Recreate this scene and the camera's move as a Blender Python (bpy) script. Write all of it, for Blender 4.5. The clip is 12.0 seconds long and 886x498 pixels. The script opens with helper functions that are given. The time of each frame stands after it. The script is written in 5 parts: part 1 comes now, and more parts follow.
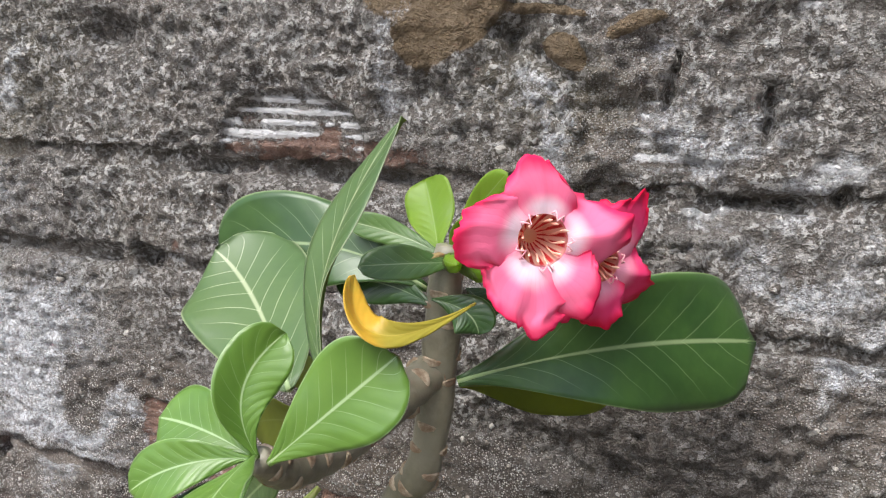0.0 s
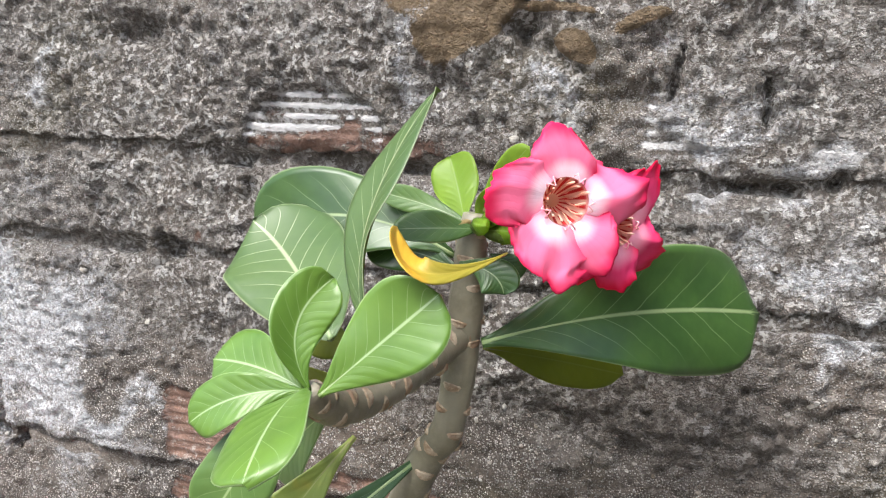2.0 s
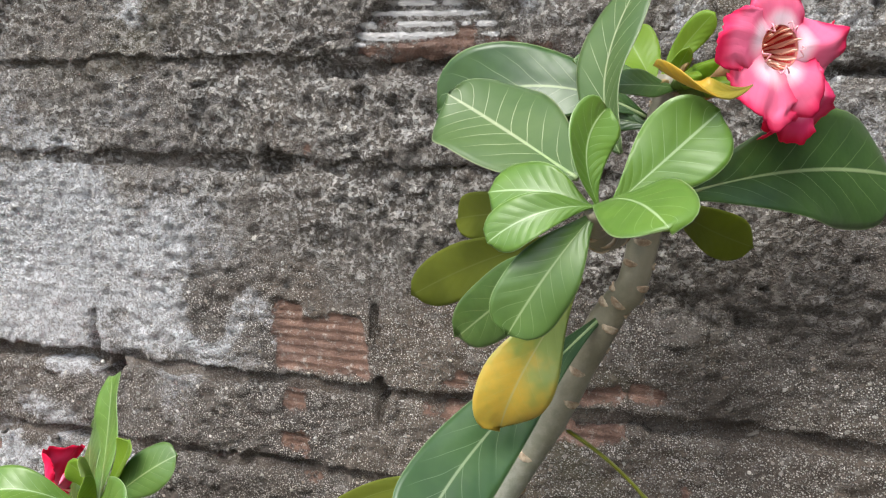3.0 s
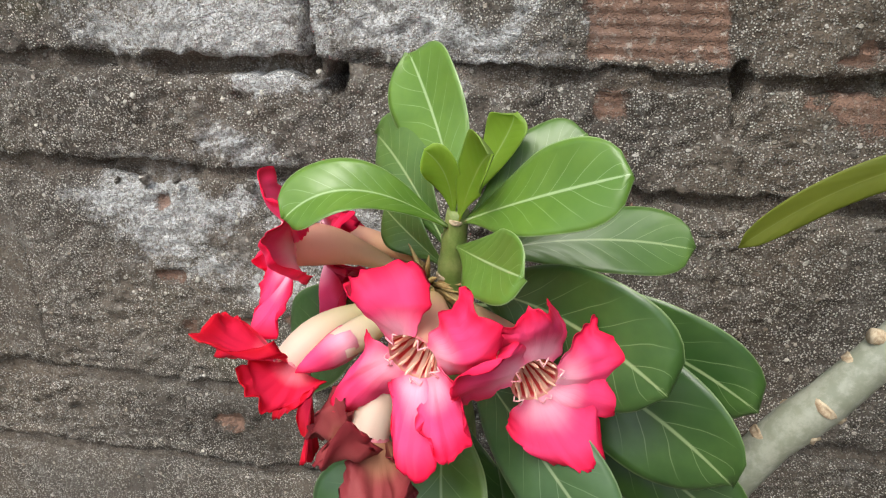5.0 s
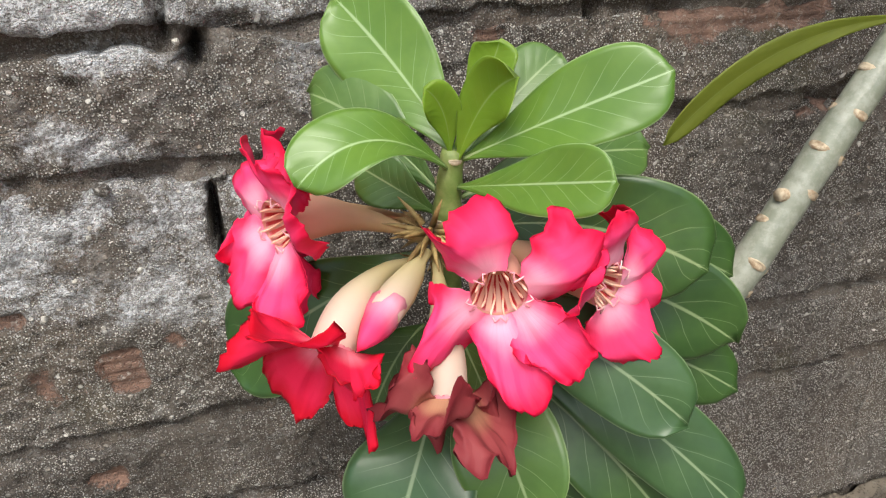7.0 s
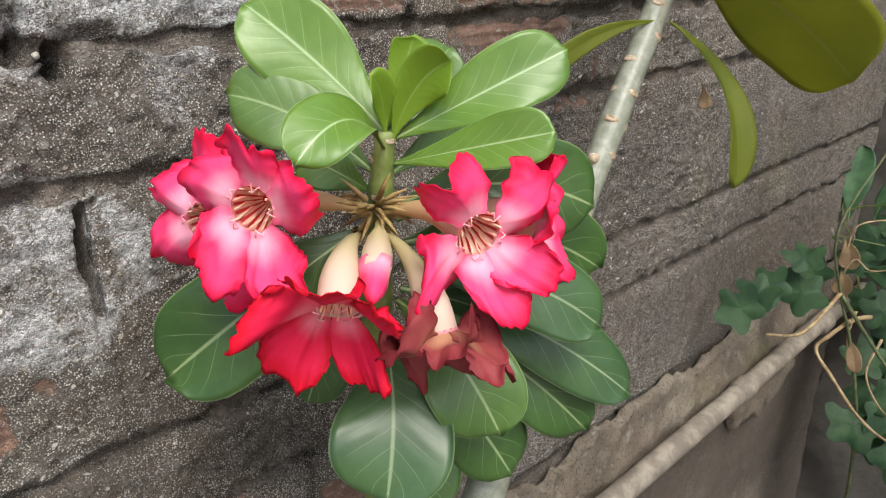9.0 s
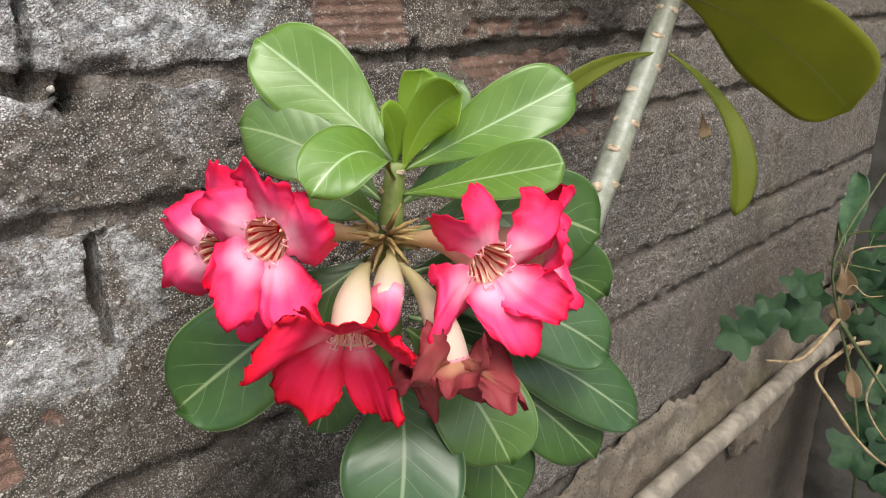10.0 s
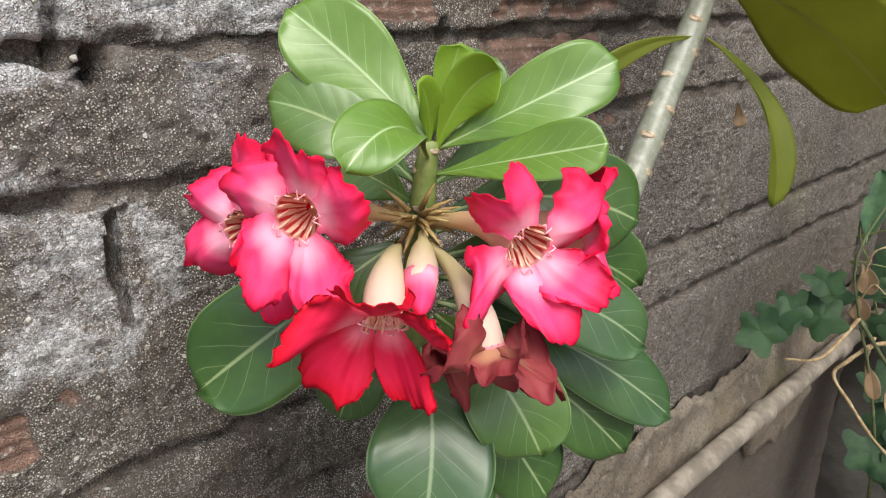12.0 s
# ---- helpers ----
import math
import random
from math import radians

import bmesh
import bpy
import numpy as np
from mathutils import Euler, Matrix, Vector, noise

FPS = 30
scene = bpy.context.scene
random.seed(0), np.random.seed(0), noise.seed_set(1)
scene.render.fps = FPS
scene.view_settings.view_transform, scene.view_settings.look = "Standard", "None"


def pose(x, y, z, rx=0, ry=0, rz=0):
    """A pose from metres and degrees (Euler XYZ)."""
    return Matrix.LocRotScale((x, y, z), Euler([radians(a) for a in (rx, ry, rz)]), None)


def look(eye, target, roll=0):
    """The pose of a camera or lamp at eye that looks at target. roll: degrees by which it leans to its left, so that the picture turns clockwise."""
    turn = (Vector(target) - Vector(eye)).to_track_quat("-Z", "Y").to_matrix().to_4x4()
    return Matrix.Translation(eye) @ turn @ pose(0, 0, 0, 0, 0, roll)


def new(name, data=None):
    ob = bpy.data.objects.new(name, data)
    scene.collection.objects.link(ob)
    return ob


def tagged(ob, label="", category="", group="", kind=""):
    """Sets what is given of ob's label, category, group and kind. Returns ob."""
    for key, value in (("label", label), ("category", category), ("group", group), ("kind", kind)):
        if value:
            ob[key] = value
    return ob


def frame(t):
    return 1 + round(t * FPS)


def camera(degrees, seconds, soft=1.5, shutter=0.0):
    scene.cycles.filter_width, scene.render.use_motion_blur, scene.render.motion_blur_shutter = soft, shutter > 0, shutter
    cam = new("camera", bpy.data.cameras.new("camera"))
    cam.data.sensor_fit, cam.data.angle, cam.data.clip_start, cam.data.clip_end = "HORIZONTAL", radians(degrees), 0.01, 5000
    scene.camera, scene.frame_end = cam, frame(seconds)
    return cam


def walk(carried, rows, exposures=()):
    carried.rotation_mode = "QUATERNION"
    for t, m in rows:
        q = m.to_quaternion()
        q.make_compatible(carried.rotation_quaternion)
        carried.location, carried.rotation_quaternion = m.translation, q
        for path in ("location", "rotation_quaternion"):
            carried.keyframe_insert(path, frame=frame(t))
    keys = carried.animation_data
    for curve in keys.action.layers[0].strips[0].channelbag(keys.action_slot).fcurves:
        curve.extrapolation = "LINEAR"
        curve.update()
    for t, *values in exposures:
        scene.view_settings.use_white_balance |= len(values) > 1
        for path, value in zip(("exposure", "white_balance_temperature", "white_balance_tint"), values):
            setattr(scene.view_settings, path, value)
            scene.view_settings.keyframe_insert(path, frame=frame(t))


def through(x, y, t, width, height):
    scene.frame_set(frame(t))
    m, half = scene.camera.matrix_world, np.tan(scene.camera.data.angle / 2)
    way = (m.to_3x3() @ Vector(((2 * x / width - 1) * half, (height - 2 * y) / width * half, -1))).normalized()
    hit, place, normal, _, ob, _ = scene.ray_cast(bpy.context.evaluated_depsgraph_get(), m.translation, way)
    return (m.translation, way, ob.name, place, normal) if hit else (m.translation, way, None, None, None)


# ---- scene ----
cam = camera(63.8, 12.0, 1.15)
PATH = [
    (0, (0.43, -0.339, 1.224), (-0.177, 1.534, 0.871), 2.9),
    (0.5, (0.438, -0.344, 1.218), (-0.179, 1.532, 0.904), 2.8),
    (1, (0.435, -0.345, 1.218), (-0.151, 1.54, 0.9), 2.9),
    (1.5, (0.438, -0.35, 1.215), (-0.165, 1.533, 0.913), 2.6),
    (2, (0.426, -0.361, 1.207), (-0.17, 1.527, 0.92), 3.1),
    (2.5, (0.39, -0.382, 1.191), (-0.146, 1.518, 0.872), 2.4),
    (3, (0.345, -0.409, 1.164), (-0.122, 1.504, 0.814), 1.5),
    (3.3, (0.313, -0.418, 1.14), (-0.099, 1.501, 0.757), 2.8),
    (3.5, (0.296, -0.413, 1.12), (-0.178, 1.488, 0.718), 1.5),
    (3.7, (0.271, -0.406, 1.102), (-0.235, 1.474, 0.646), 2.1),
    (5.3, (0.09, -0.341, 1.043), (-0.067, 1.493, 0.259), -0.4),
    (5.5, (0.065, -0.334, 1.038), (0.03, 1.521, 0.292), -1.2),
    (6, (0.029, -0.337, 1.03), (0.214, 1.51, 0.286), -1.1),
    (6.5, (0.024, -0.341, 1.032), (0.372, 1.465, 0.246), -0.7),
    (6.7, (0.026, -0.346, 1.035), (0.432, 1.437, 0.225), -1.3),
    (8.3, (-0.076, -0.334, 1.022), (1.056, 1.137, 0.279), -2.0),
    (8.5, (-0.082, -0.337, 1.022), (1.096, 1.097, 0.276), -1.9),
    (9, (-0.082, -0.336, 1.023), (1.192, 1.024, 0.296), -0.8),
    (9.5, (-0.082, -0.337, 1.025), (1.222, 1.023, 0.353), -0.6),
    (10, (-0.088, -0.334, 1.025), (1.214, 1.035, 0.369), -0.9),
    (10.5, (-0.083, -0.33, 1.023), (1.188, 1.066, 0.361), -1.2),
    (11, (-0.084, -0.32, 1.021), (1.211, 1.047, 0.349), -0.2),
    (11.5, (-0.085, -0.318, 1.02), (1.215, 1.047, 0.352), 0.1),
    (12, (-0.089, -0.321, 1.018), (1.191, 1.059, 0.342), 0.1),
]
walk(cam, [(t, look(eye, target, roll)) for t, eye, target, roll in PATH], ((0, 1.08, 6150, 9), (1.5, 1.12, 6150, 9), (2.0, 1.40, 6200, 9), (2.5, 1.42, 6250, 9), (3.0, 1.0, 6250, 7), (3.7, 0.92, 6450, 3), (5.3, 0.80, 6480, 4), (12, 0.86, 6480, 7)))

# ---- light: bright overcast sky, soft weak sun from above and in front of the wall ----
SUN_UP, SUN_TURN = radians(57), radians(200)
world = bpy.data.worlds.new("sky")
scene.world = world
world.use_nodes = True
wn = world.node_tree.nodes
sky = wn.new("ShaderNodeTexSky")
sky.sky_type = "NISHITA"
sky.sun_disc = False
sky.sun_elevation, sky.sun_rotation = SUN_UP, SUN_TURN
sky.air_density, sky.dust_density, sky.ozone_density = 1.0, 4.0, 1.0
world.node_tree.links.new(sky.outputs[0], wn["Background"].inputs[0])
wn["Background"].inputs[1].default_value = 0.125
sun = new("sun", bpy.data.lights.new("sun", "SUN"))
sun.data.energy, sun.data.angle, sun.data.color = 1.5, radians(32), (1.0, 0.98, 0.95)
sun.matrix_world = look((math.sin(SUN_TURN) * math.cos(SUN_UP), math.cos(SUN_TURN) * math.cos(SUN_UP), math.sin(SUN_UP)), (0, 0, 0))

# ---- materials ----
class Net:
    """A short hand for building a node material."""
    def __init__(self, name):
        self.mat = bpy.data.materials.new(name)
        self.mat.use_nodes = True
        self.t = self.mat.node_tree
        self.bsdf = self.t.nodes["Principled BSDF"]

    def add(self, kind, **inputs):
        n = self.t.nodes.new(kind)
        for k, v in inputs.items():
            self.put(n.inputs[k.replace("_", " ")], v)
        return n

    def put(self, socket, v):
        if isinstance(v, bpy.types.NodeSocket):
            self.t.links.new(v, socket)
        else:
            socket.default_value = v

    def mix(self, fac, a, b, mode="MIX"):
        n = self.t.nodes.new("ShaderNodeMix")
        n.data_type, n.blend_type = "RGBA", mode
        self.put(n.inputs[0], fac), self.put(n.inputs[6], a), self.put(n.inputs[7], b)
        return n.outputs[2]

    def math(self, op, a, b=0.0, c=0.0):
        n = self.t.nodes.new("ShaderNodeMath")
        n.operation = op
        self.put(n.inputs[0], a), self.put(n.inputs[1], b), self.put(n.inputs[2], c)
        return n.outputs[0]

    def ramp(self, v, lo, hi, a=0.0, b=1.0):
        n = self.t.nodes.new("ShaderNodeMapRange")
        n.interpolation_type = "SMOOTHSTEP"
        for i, x in enumerate((v, lo, hi, a, b)):
            self.put(n.inputs[i], x)
        return n.outputs[0]

    def place(self):
        return self.add("ShaderNodeNewGeometry").outputs["Position"]

    def noise(self, scale, detail=4.0, rough=0.55, vec=None):
        n = self.add("ShaderNodeTexNoise", Scale=scale, Detail=detail, Roughness=rough)
        self.put(n.inputs["Vector"], vec or self.place())
        return n.outputs["Fac"]

    def cells(self, scale, vec=None):
        n = self.add("ShaderNodeTexVoronoi", Scale=scale)
        self.put(n.inputs["Vector"], vec or self.place())
        return n

    def grains(self, scale):
        """Flat cells over a wall's face."""
        s = self.add("ShaderNodeSeparateXYZ")
        self.put(s.inputs[0], self.place())
        c = self.add("ShaderNodeCombineXYZ")
        self.put(c.inputs[0], self.math("ADD", s.outputs[0], self.math("MULTIPLY", s.outputs[1], 0.4)))
        self.put(c.inputs[1], self.math("ADD", s.outputs[2], self.math("MULTIPLY", s.outputs[1], 0.8)))
        n = self.add("ShaderNodeTexVoronoi")
        n.voronoi_dimensions = "2D"
        self.put(n.inputs["Vector"], c.outputs[0])
        self.put(n.inputs["Scale"], scale)
        return n

    def attr(self, name):
        n = self.t.nodes.new("ShaderNodeAttribute")
        n.attribute_name = name
        return n.outputs["Fac"]

    def uv(self):
        n = self.add("ShaderNodeUVMap")
        s = self.add("ShaderNodeSeparateXYZ")
        self.t.links.new(n.outputs[0], s.inputs[0])
        return s.outputs[0], s.outputs[1]

    def bump(self, h, strength, distance):
        n = self.add("ShaderNodeBump", Strength=strength, Distance=distance)
        self.put(n.inputs["Height"], h)
        if self.bsdf.inputs["Normal"].links:
            self.put(n.inputs["Normal"], self.bsdf.inputs["Normal"].links[0].from_socket)
        self.put(self.bsdf.inputs["Normal"], n.outputs[0])

    def glow_through(self, colour, share):
        """Lets that share of the light through a thin skin."""
        thin = self.add("ShaderNodeBsdfTranslucent")
        self.put(thin.inputs[0], colour)
        both = self.add("ShaderNodeMixShader")
        both.inputs[0].default_value = share
        self.t.links.new(self.bsdf.outputs[0], both.inputs[1])
        self.t.links.new(thin.outputs[0], both.inputs[2])
        self.t.links.new(both.outputs[0], self.t.nodes["Material Output"].inputs[0])

    def set(self, **inputs):
        for k, v in inputs.items():
            self.put(self.bsdf.inputs[k.replace("_", " ")], v)
        return self


def rgb(r, g, b):
    return (r, g, b, 1.0)


def cement_material(name, dark, mid, lime_amount=1.0, sandy=1.0, crumbly=1.0):
    """Weathered cement: brown skin under a crust of pale sand grains, with pebbles, pits, lime bloom and bare clay where the attributes say so."""
    n = Net(name)
    base = n.mix(n.ramp(n.noise(9, 5, 0.6), 0.36, 0.66), dark, mid)
    base = n.mix(n.ramp(n.noise(5.5, 4, 0.6), 0.42, 0.66, 0, 0.6), base, rgb(0.20, 0.155, 0.115))
    base = n.mix(n.ramp(n.noise(340, 4, 0.8), 0.52, 0.62, 0, 0.75), base, rgb(0.05, 0.042, 0.035))
    base = n.mix(n.ramp(n.noise(75, 6, 0.75), 0.54, 0.68, 0, 0.45), base, rgb(0.40, 0.375, 0.345))
    moss = n.ramp(n.noise(7, 4), 0.56, 0.72, 0, 0.6)
    base = n.mix(moss, base, rgb(0.13, 0.115, 0.05))
    # crust of sand: fine pale grains that leave bare spots of the skin
    cover = n.ramp(n.math("ADD", n.math("MULTIPLY", n.noise(26, 5, 0.7), 0.65), n.math("MULTIPLY", n.noise(110, 4, 0.7), 0.35)), 0.40, 0.54, 0.22, 1.9)
    fine = n.cells(900)
    pick = n.add("ShaderNodeSeparateColor")
    n.put(pick.inputs[0], fine.outputs["Color"])
    g = n.math("MULTIPLY", n.ramp(fine.outputs["Distance"], 0.26, 0.56, 1, 0), n.ramp(n.math("MULTIPLY", pick.outputs[0], cover), 0.07, 0.36))
    g = n.math("MULTIPLY", g, n.math("MULTIPLY", n.attr("sand"), sandy))
    base = n.mix(n.math("MULTIPLY", g, 0.92), base, n.mix(n.ramp(pick.outputs[1], 0.35, 1.0), rgb(0.84, 0.80, 0.74), rgb(0.34, 0.29, 0.24)))
    stone = n.grains(235)
    pick2 = n.add("ShaderNodeSeparateColor")
    n.put(pick2.inputs[0], stone.outputs["Color"])
    g2 = n.math("MULTIPLY", n.ramp(stone.outputs["Distance"], 0.22, 0.36, 1, 0), n.ramp(pick2.outputs[0], 0.94, 0.95))
    base = n.mix(n.math("MULTIPLY", g2, sandy), base, n.mix(pick2.outputs[2], rgb(0.82, 0.78, 0.72), rgb(0.40, 0.33, 0.26)))
    grit = n.attr("grit")
    base = n.mix(n.ramp(grit, 0.35, 0.7, 0, 0.5), base, n.mix(n.noise(160, 3, 0.7), rgb(0.34, 0.29, 0.24), rgb(0.80, 0.76, 0.70)))
    # coarse crumbs with dark pits between them
    coarse = n.ramp(n.attr("sand"), 0.45, 0.95, crumbly, 0)
    crumb_n = n.noise(310, 4, 0.7)
    crumb = n.ramp(crumb_n, 0.485, 0.555)
    base = n.mix(n.math("MULTIPLY", coarse, 0.5), base, n.mix(n.ramp(n.noise(40, 4, 0.6), 0.4, 0.6), rgb(0.24, 0.21, 0.18), rgb(0.34, 0.31, 0.275)))
    base = n.mix(n.math("MULTIPLY", crumb, n.math("MULTIPLY", coarse, 0.72)), base, n.mix(n.ramp(n.noise(90, 4, 0.7), 0.38, 0.62), rgb(0.42, 0.39, 0.35), rgb(0.76, 0.735, 0.69)))
    base = n.mix(n.math("MULTIPLY", n.ramp(crumb_n, 0.40, 0.46, 1, 0), n.math("MULTIPLY", coarse, 0.32)), base, rgb(0.07, 0.06, 0.05))
    tan = n.ramp(n.math("ADD", n.attr("tan"), n.math("MULTIPLY", n.math("SUBTRACT", n.noise(50, 6, 0.8), 0.5), 0.8)), 0.4, 0.5, 0, 0.95)
    base = n.mix(tan, base, n.mix(n.noise(45, 5, 0.7), rgb(0.15, 0.105, 0.06), rgb(0.30, 0.215, 0.125)))
    # lime bloom clings to the high grains
    lime = n.math("MULTIPLY", n.attr("lime"), lime_amount)
    crust = n.math("ADD", n.math("MULTIPLY", n.noise(70, 6, 0.8), 0.55), n.math("MULTIPLY", n.noise(420, 3, 0.75), 0.45))
    lime = n.math("MULTIPLY", n.ramp(n.math("ADD", crust, n.math("MULTIPLY", lime, 0.22)), 0.54, 0.72), n.ramp(lime, 0.02, 0.6, 0, 0.85))
    lime = n.math("MULTIPLY", lime, n.math("ADD", n.math("MULTIPLY", n.ramp(n.noise(480, 3, 0.7), 0.45, 0.54), 0.6), 0.4))
    base = n.mix(lime, base, rgb(0.82, 0.82, 0.83))
    # darkens stained places and paints in shade below the leaf and in hollows
    base = n.mix(n.math("MULTIPLY", n.ramp(n.math("ADD", n.attr("darkened"), n.math("MULTIPLY", n.math("SUBTRACT", n.noise(40, 5, 0.75), 0.5), 0.6)), 0.2, 0.9), 0.65), base, rgb(0.075, 0.06, 0.048))
    # bare clay
    clay = n.attr("clay")
    clay_rgb = n.mix(n.ramp(n.noise(70, 5, 0.65), 0.3, 0.7), rgb(0.15, 0.085, 0.062), rgb(0.28, 0.165, 0.12))
    clay_rgb = n.mix(n.ramp(n.noise(190, 5, 0.75), 0.54, 0.66, 0, 0.8), clay_rgb, rgb(0.48, 0.43, 0.38))
    edge = n.ramp(n.math("ADD", clay, n.math("MULTIPLY", n.math("SUBTRACT", n.noise(65, 6, 0.8), 0.5), 1.7)), 0.42, 0.62, 0, 0.9)
    base = n.mix(edge, base, clay_rgb)
    white = n.attr("white")
    wedge = n.ramp(n.math("ADD", white, n.math("MULTIPLY", n.math("SUBTRACT", n.noise(170, 6, 0.85), 0.5), 2.0)), 0.40, 0.75, 0, 0.85)
    base = n.mix(wedge, base, rgb(0.82, 0.80, 0.78))
    n.set(Base_Color=base, Roughness=0.9)
    n.bsdf.inputs["Specular IOR Level"].default_value = 0.3
    rough = n.math("SUBTRACT", 1.0, n.math("MAXIMUM", edge, wedge))
    h = n.math("ADD", n.math("MULTIPLY", n.noise(300, 5, 0.8), 1.0), n.math("MULTIPLY", g, 1.0))
    h = n.math("ADD", h, n.math("MULTIPLY", g2, 0.8))
    h = n.math("ADD", h, n.math("MULTIPLY", n.ramp(crumb_n, 0.40, 0.58), n.math("MULTIPLY", coarse, 0.9)))
    n.bump(n.math("MULTIPLY", h, n.math("ADD", n.math("MULTIPLY", rough, 0.8), 0.2)), 1.0, 0.0027)
    return n.mat


cement = cement_material("cement_brick", rgb(0.092, 0.077, 0.066), rgb(0.160, 0.138, 0.118))
mortar = cement_material("mortar", rgb(0.14, 0.112, 0.092), rgb(0.24, 0.20, 0.165), 0.5, 0.45)
plaster = cement_material("plaster", rgb(0.125, 0.103, 0.078), rgb(0.265, 0.225, 0.175), 0.0, 0.12, 0.0)
grey_n = Net("grey_render")
c = grey_n.mix(grey_n.ramp(grey_n.noise(8, 6, 0.6), 0.35, 0.65), rgb(0.05, 0.045, 0.038), rgb(0.115, 0.105, 0.092))
grey_n.set(Base_Color=c, Roughness=0.9)
grey_n.bump(grey_n.noise(120, 5, 0.65), 0.6, 0.003)
grey_render = grey_n.mat
soil_n = Net("soil")
# ground out of view; tone chosen for the light it bounces up
c = soil_n.mix(soil_n.ramp(soil_n.noise(14, 6, 0.65), 0.35, 0.65), rgb(0.13, 0.11, 0.085), rgb(0.24, 0.21, 0.17))
soil_n.set(Base_Color=c, Roughness=0.95)
soil_n.bump(soil_n.noise(60, 6, 0.7), 0.8, 0.01)
soil = soil_n.mat
pvc_n = Net("weathered_pipe")
c = pvc_n.mix(pvc_n.ramp(pvc_n.noise(30, 6, 0.65), 0.4, 0.65), rgb(0.16, 0.137, 0.110), rgb(0.31, 0.27, 0.22))
pvc_n.set(Base_Color=c, Roughness=0.75)
pvc_n.bump(pvc_n.noise(140, 5, 0.65), 0.4, 0.0012)
pvc = pvc_n.mat


def leaf_material(name, top, deep, vein, rough=0.38, blotch=None, through=0.12, show=0.30):
    """Waxy leaf: darker towards the rib, pale side veins by the leaf's own coordinates, pale rim."""
    n = Net(name)
    u, v = n.uv()
    a = n.math("ABSOLUTE", n.math("SUBTRACT", u, 0.5))
    col = n.mix(n.ramp(n.noise(30, 4, 0.6), 0.3, 0.72), deep, top)
    if blotch:
        col = n.mix(n.ramp(n.math("ADD", n.noise(34, 4, 0.6), n.math("MULTIPLY", v, 0.32)), 0.60, 0.80), col, blotch)
    col = n.mix(n.ramp(n.noise(260, 3, 0.6), 0.35, 0.75, 0, 0.25), col, deep)
    wob = n.math("MULTIPLY", n.math("SUBTRACT", n.noise(45, 2), 0.5), 0.05)
    k = n.math("SUBTRACT", n.math("ADD", v, wob), n.math("MULTIPLY", n.math("POWER", a, 0.85), 0.42))
    saw = n.math("ABSOLUTE", n.math("SUBTRACT", n.math("FRACT", n.math("MULTIPLY", k, 9.0)), 0.5))
    side = n.math("MULTIPLY", n.ramp(saw, 0.008, 0.034, 1, 0), n.ramp(a, 0.18, 0.46, 1, 0.0))
    col = n.mix(n.math("MULTIPLY", side, show), col, vein)
    col = n.mix(n.ramp(a, 0.006, 0.024, 0.6, 0), col, vein)
    col = n.mix(n.ramp(a, 0.482, 0.497, 0, 0.45), col, vein)
    n.set(Base_Color=col, Roughness=rough)
    n.bsdf.inputs["Specular IOR Level"].default_value = 0.5
    n.bsdf.inputs["Coat Weight"].default_value = 0.0 if through > 0.4 or rough >= 0.45 else 0.2
    n.bsdf.inputs["Coat Roughness"].default_value = 0.42
    quilt = n.math("MULTIPLY", n.ramp(saw, 0.0, 0.45), n.ramp(a, 0.02, 0.2))
    n.bump(n.math("ADD", n.math("MULTIPLY", quilt, 0.16), n.math("MULTIPLY", n.noise(60, 3, 0.5), 0.9)), 0.45, 0.0012)
    # thin blade lets some light through
    tr = n.add("ShaderNodeBsdfTranslucent")
    n.put(tr.inputs[0], n.mix(0.4, col, rgb(0.40, 0.48, 0.03)))
    mx = n.add("ShaderNodeMixShader")
    mx.inputs[0].default_value = through
    n.t.links.new(n.bsdf.outputs[0], mx.inputs[1])
    n.t.links.new(tr.outputs[0], mx.inputs[2])
    n.t.links.new(mx.outputs[0], n.t.nodes["Material Output"].inputs[0])
    return n.mat


PALE = rgb(0.40, 0.50, 0.24)
leaf_green = leaf_material("leaf_green", rgb(0.115, 0.205, 0.042), rgb(0.068, 0.14, 0.030), PALE)
leaf_bright = leaf_material("leaf_bright", rgb(0.145, 0.262, 0.036), rgb(0.098, 0.198, 0.026), rgb(0.52, 0.66, 0.36), 0.36)
# dark and gray greens are lowered further for shade between the low leaves
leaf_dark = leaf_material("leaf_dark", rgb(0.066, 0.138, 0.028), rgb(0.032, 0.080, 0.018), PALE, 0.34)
leaf_veined = leaf_material("leaf_veined", rgb(0.105, 0.17, 0.05), rgb(0.075, 0.135, 0.042), rgb(0.55, 0.60, 0.36), 0.45, None, 0.12, 0.6)
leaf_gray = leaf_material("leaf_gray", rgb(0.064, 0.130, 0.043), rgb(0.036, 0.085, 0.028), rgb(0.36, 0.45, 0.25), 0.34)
leaf_young = leaf_material("leaf_young", rgb(0.37, 0.56, 0.060), rgb(0.28, 0.47, 0.042), rgb(0.54, 0.68, 0.24), 0.36, None, 0.58, 0.15)
leaf_olive = leaf_material("leaf_olive", rgb(0.47, 0.46, 0.085), rgb(0.38, 0.385, 0.065), rgb(0.50, 0.50, 0.17), 0.45, None, 0.72, 0.10)
leaf_moss = leaf_material("leaf_moss", rgb(0.28, 0.32, 0.04), rgb(0.21, 0.25, 0.03), rgb(0.34, 0.38, 0.10), 0.5, None, 0.6, 0.12)
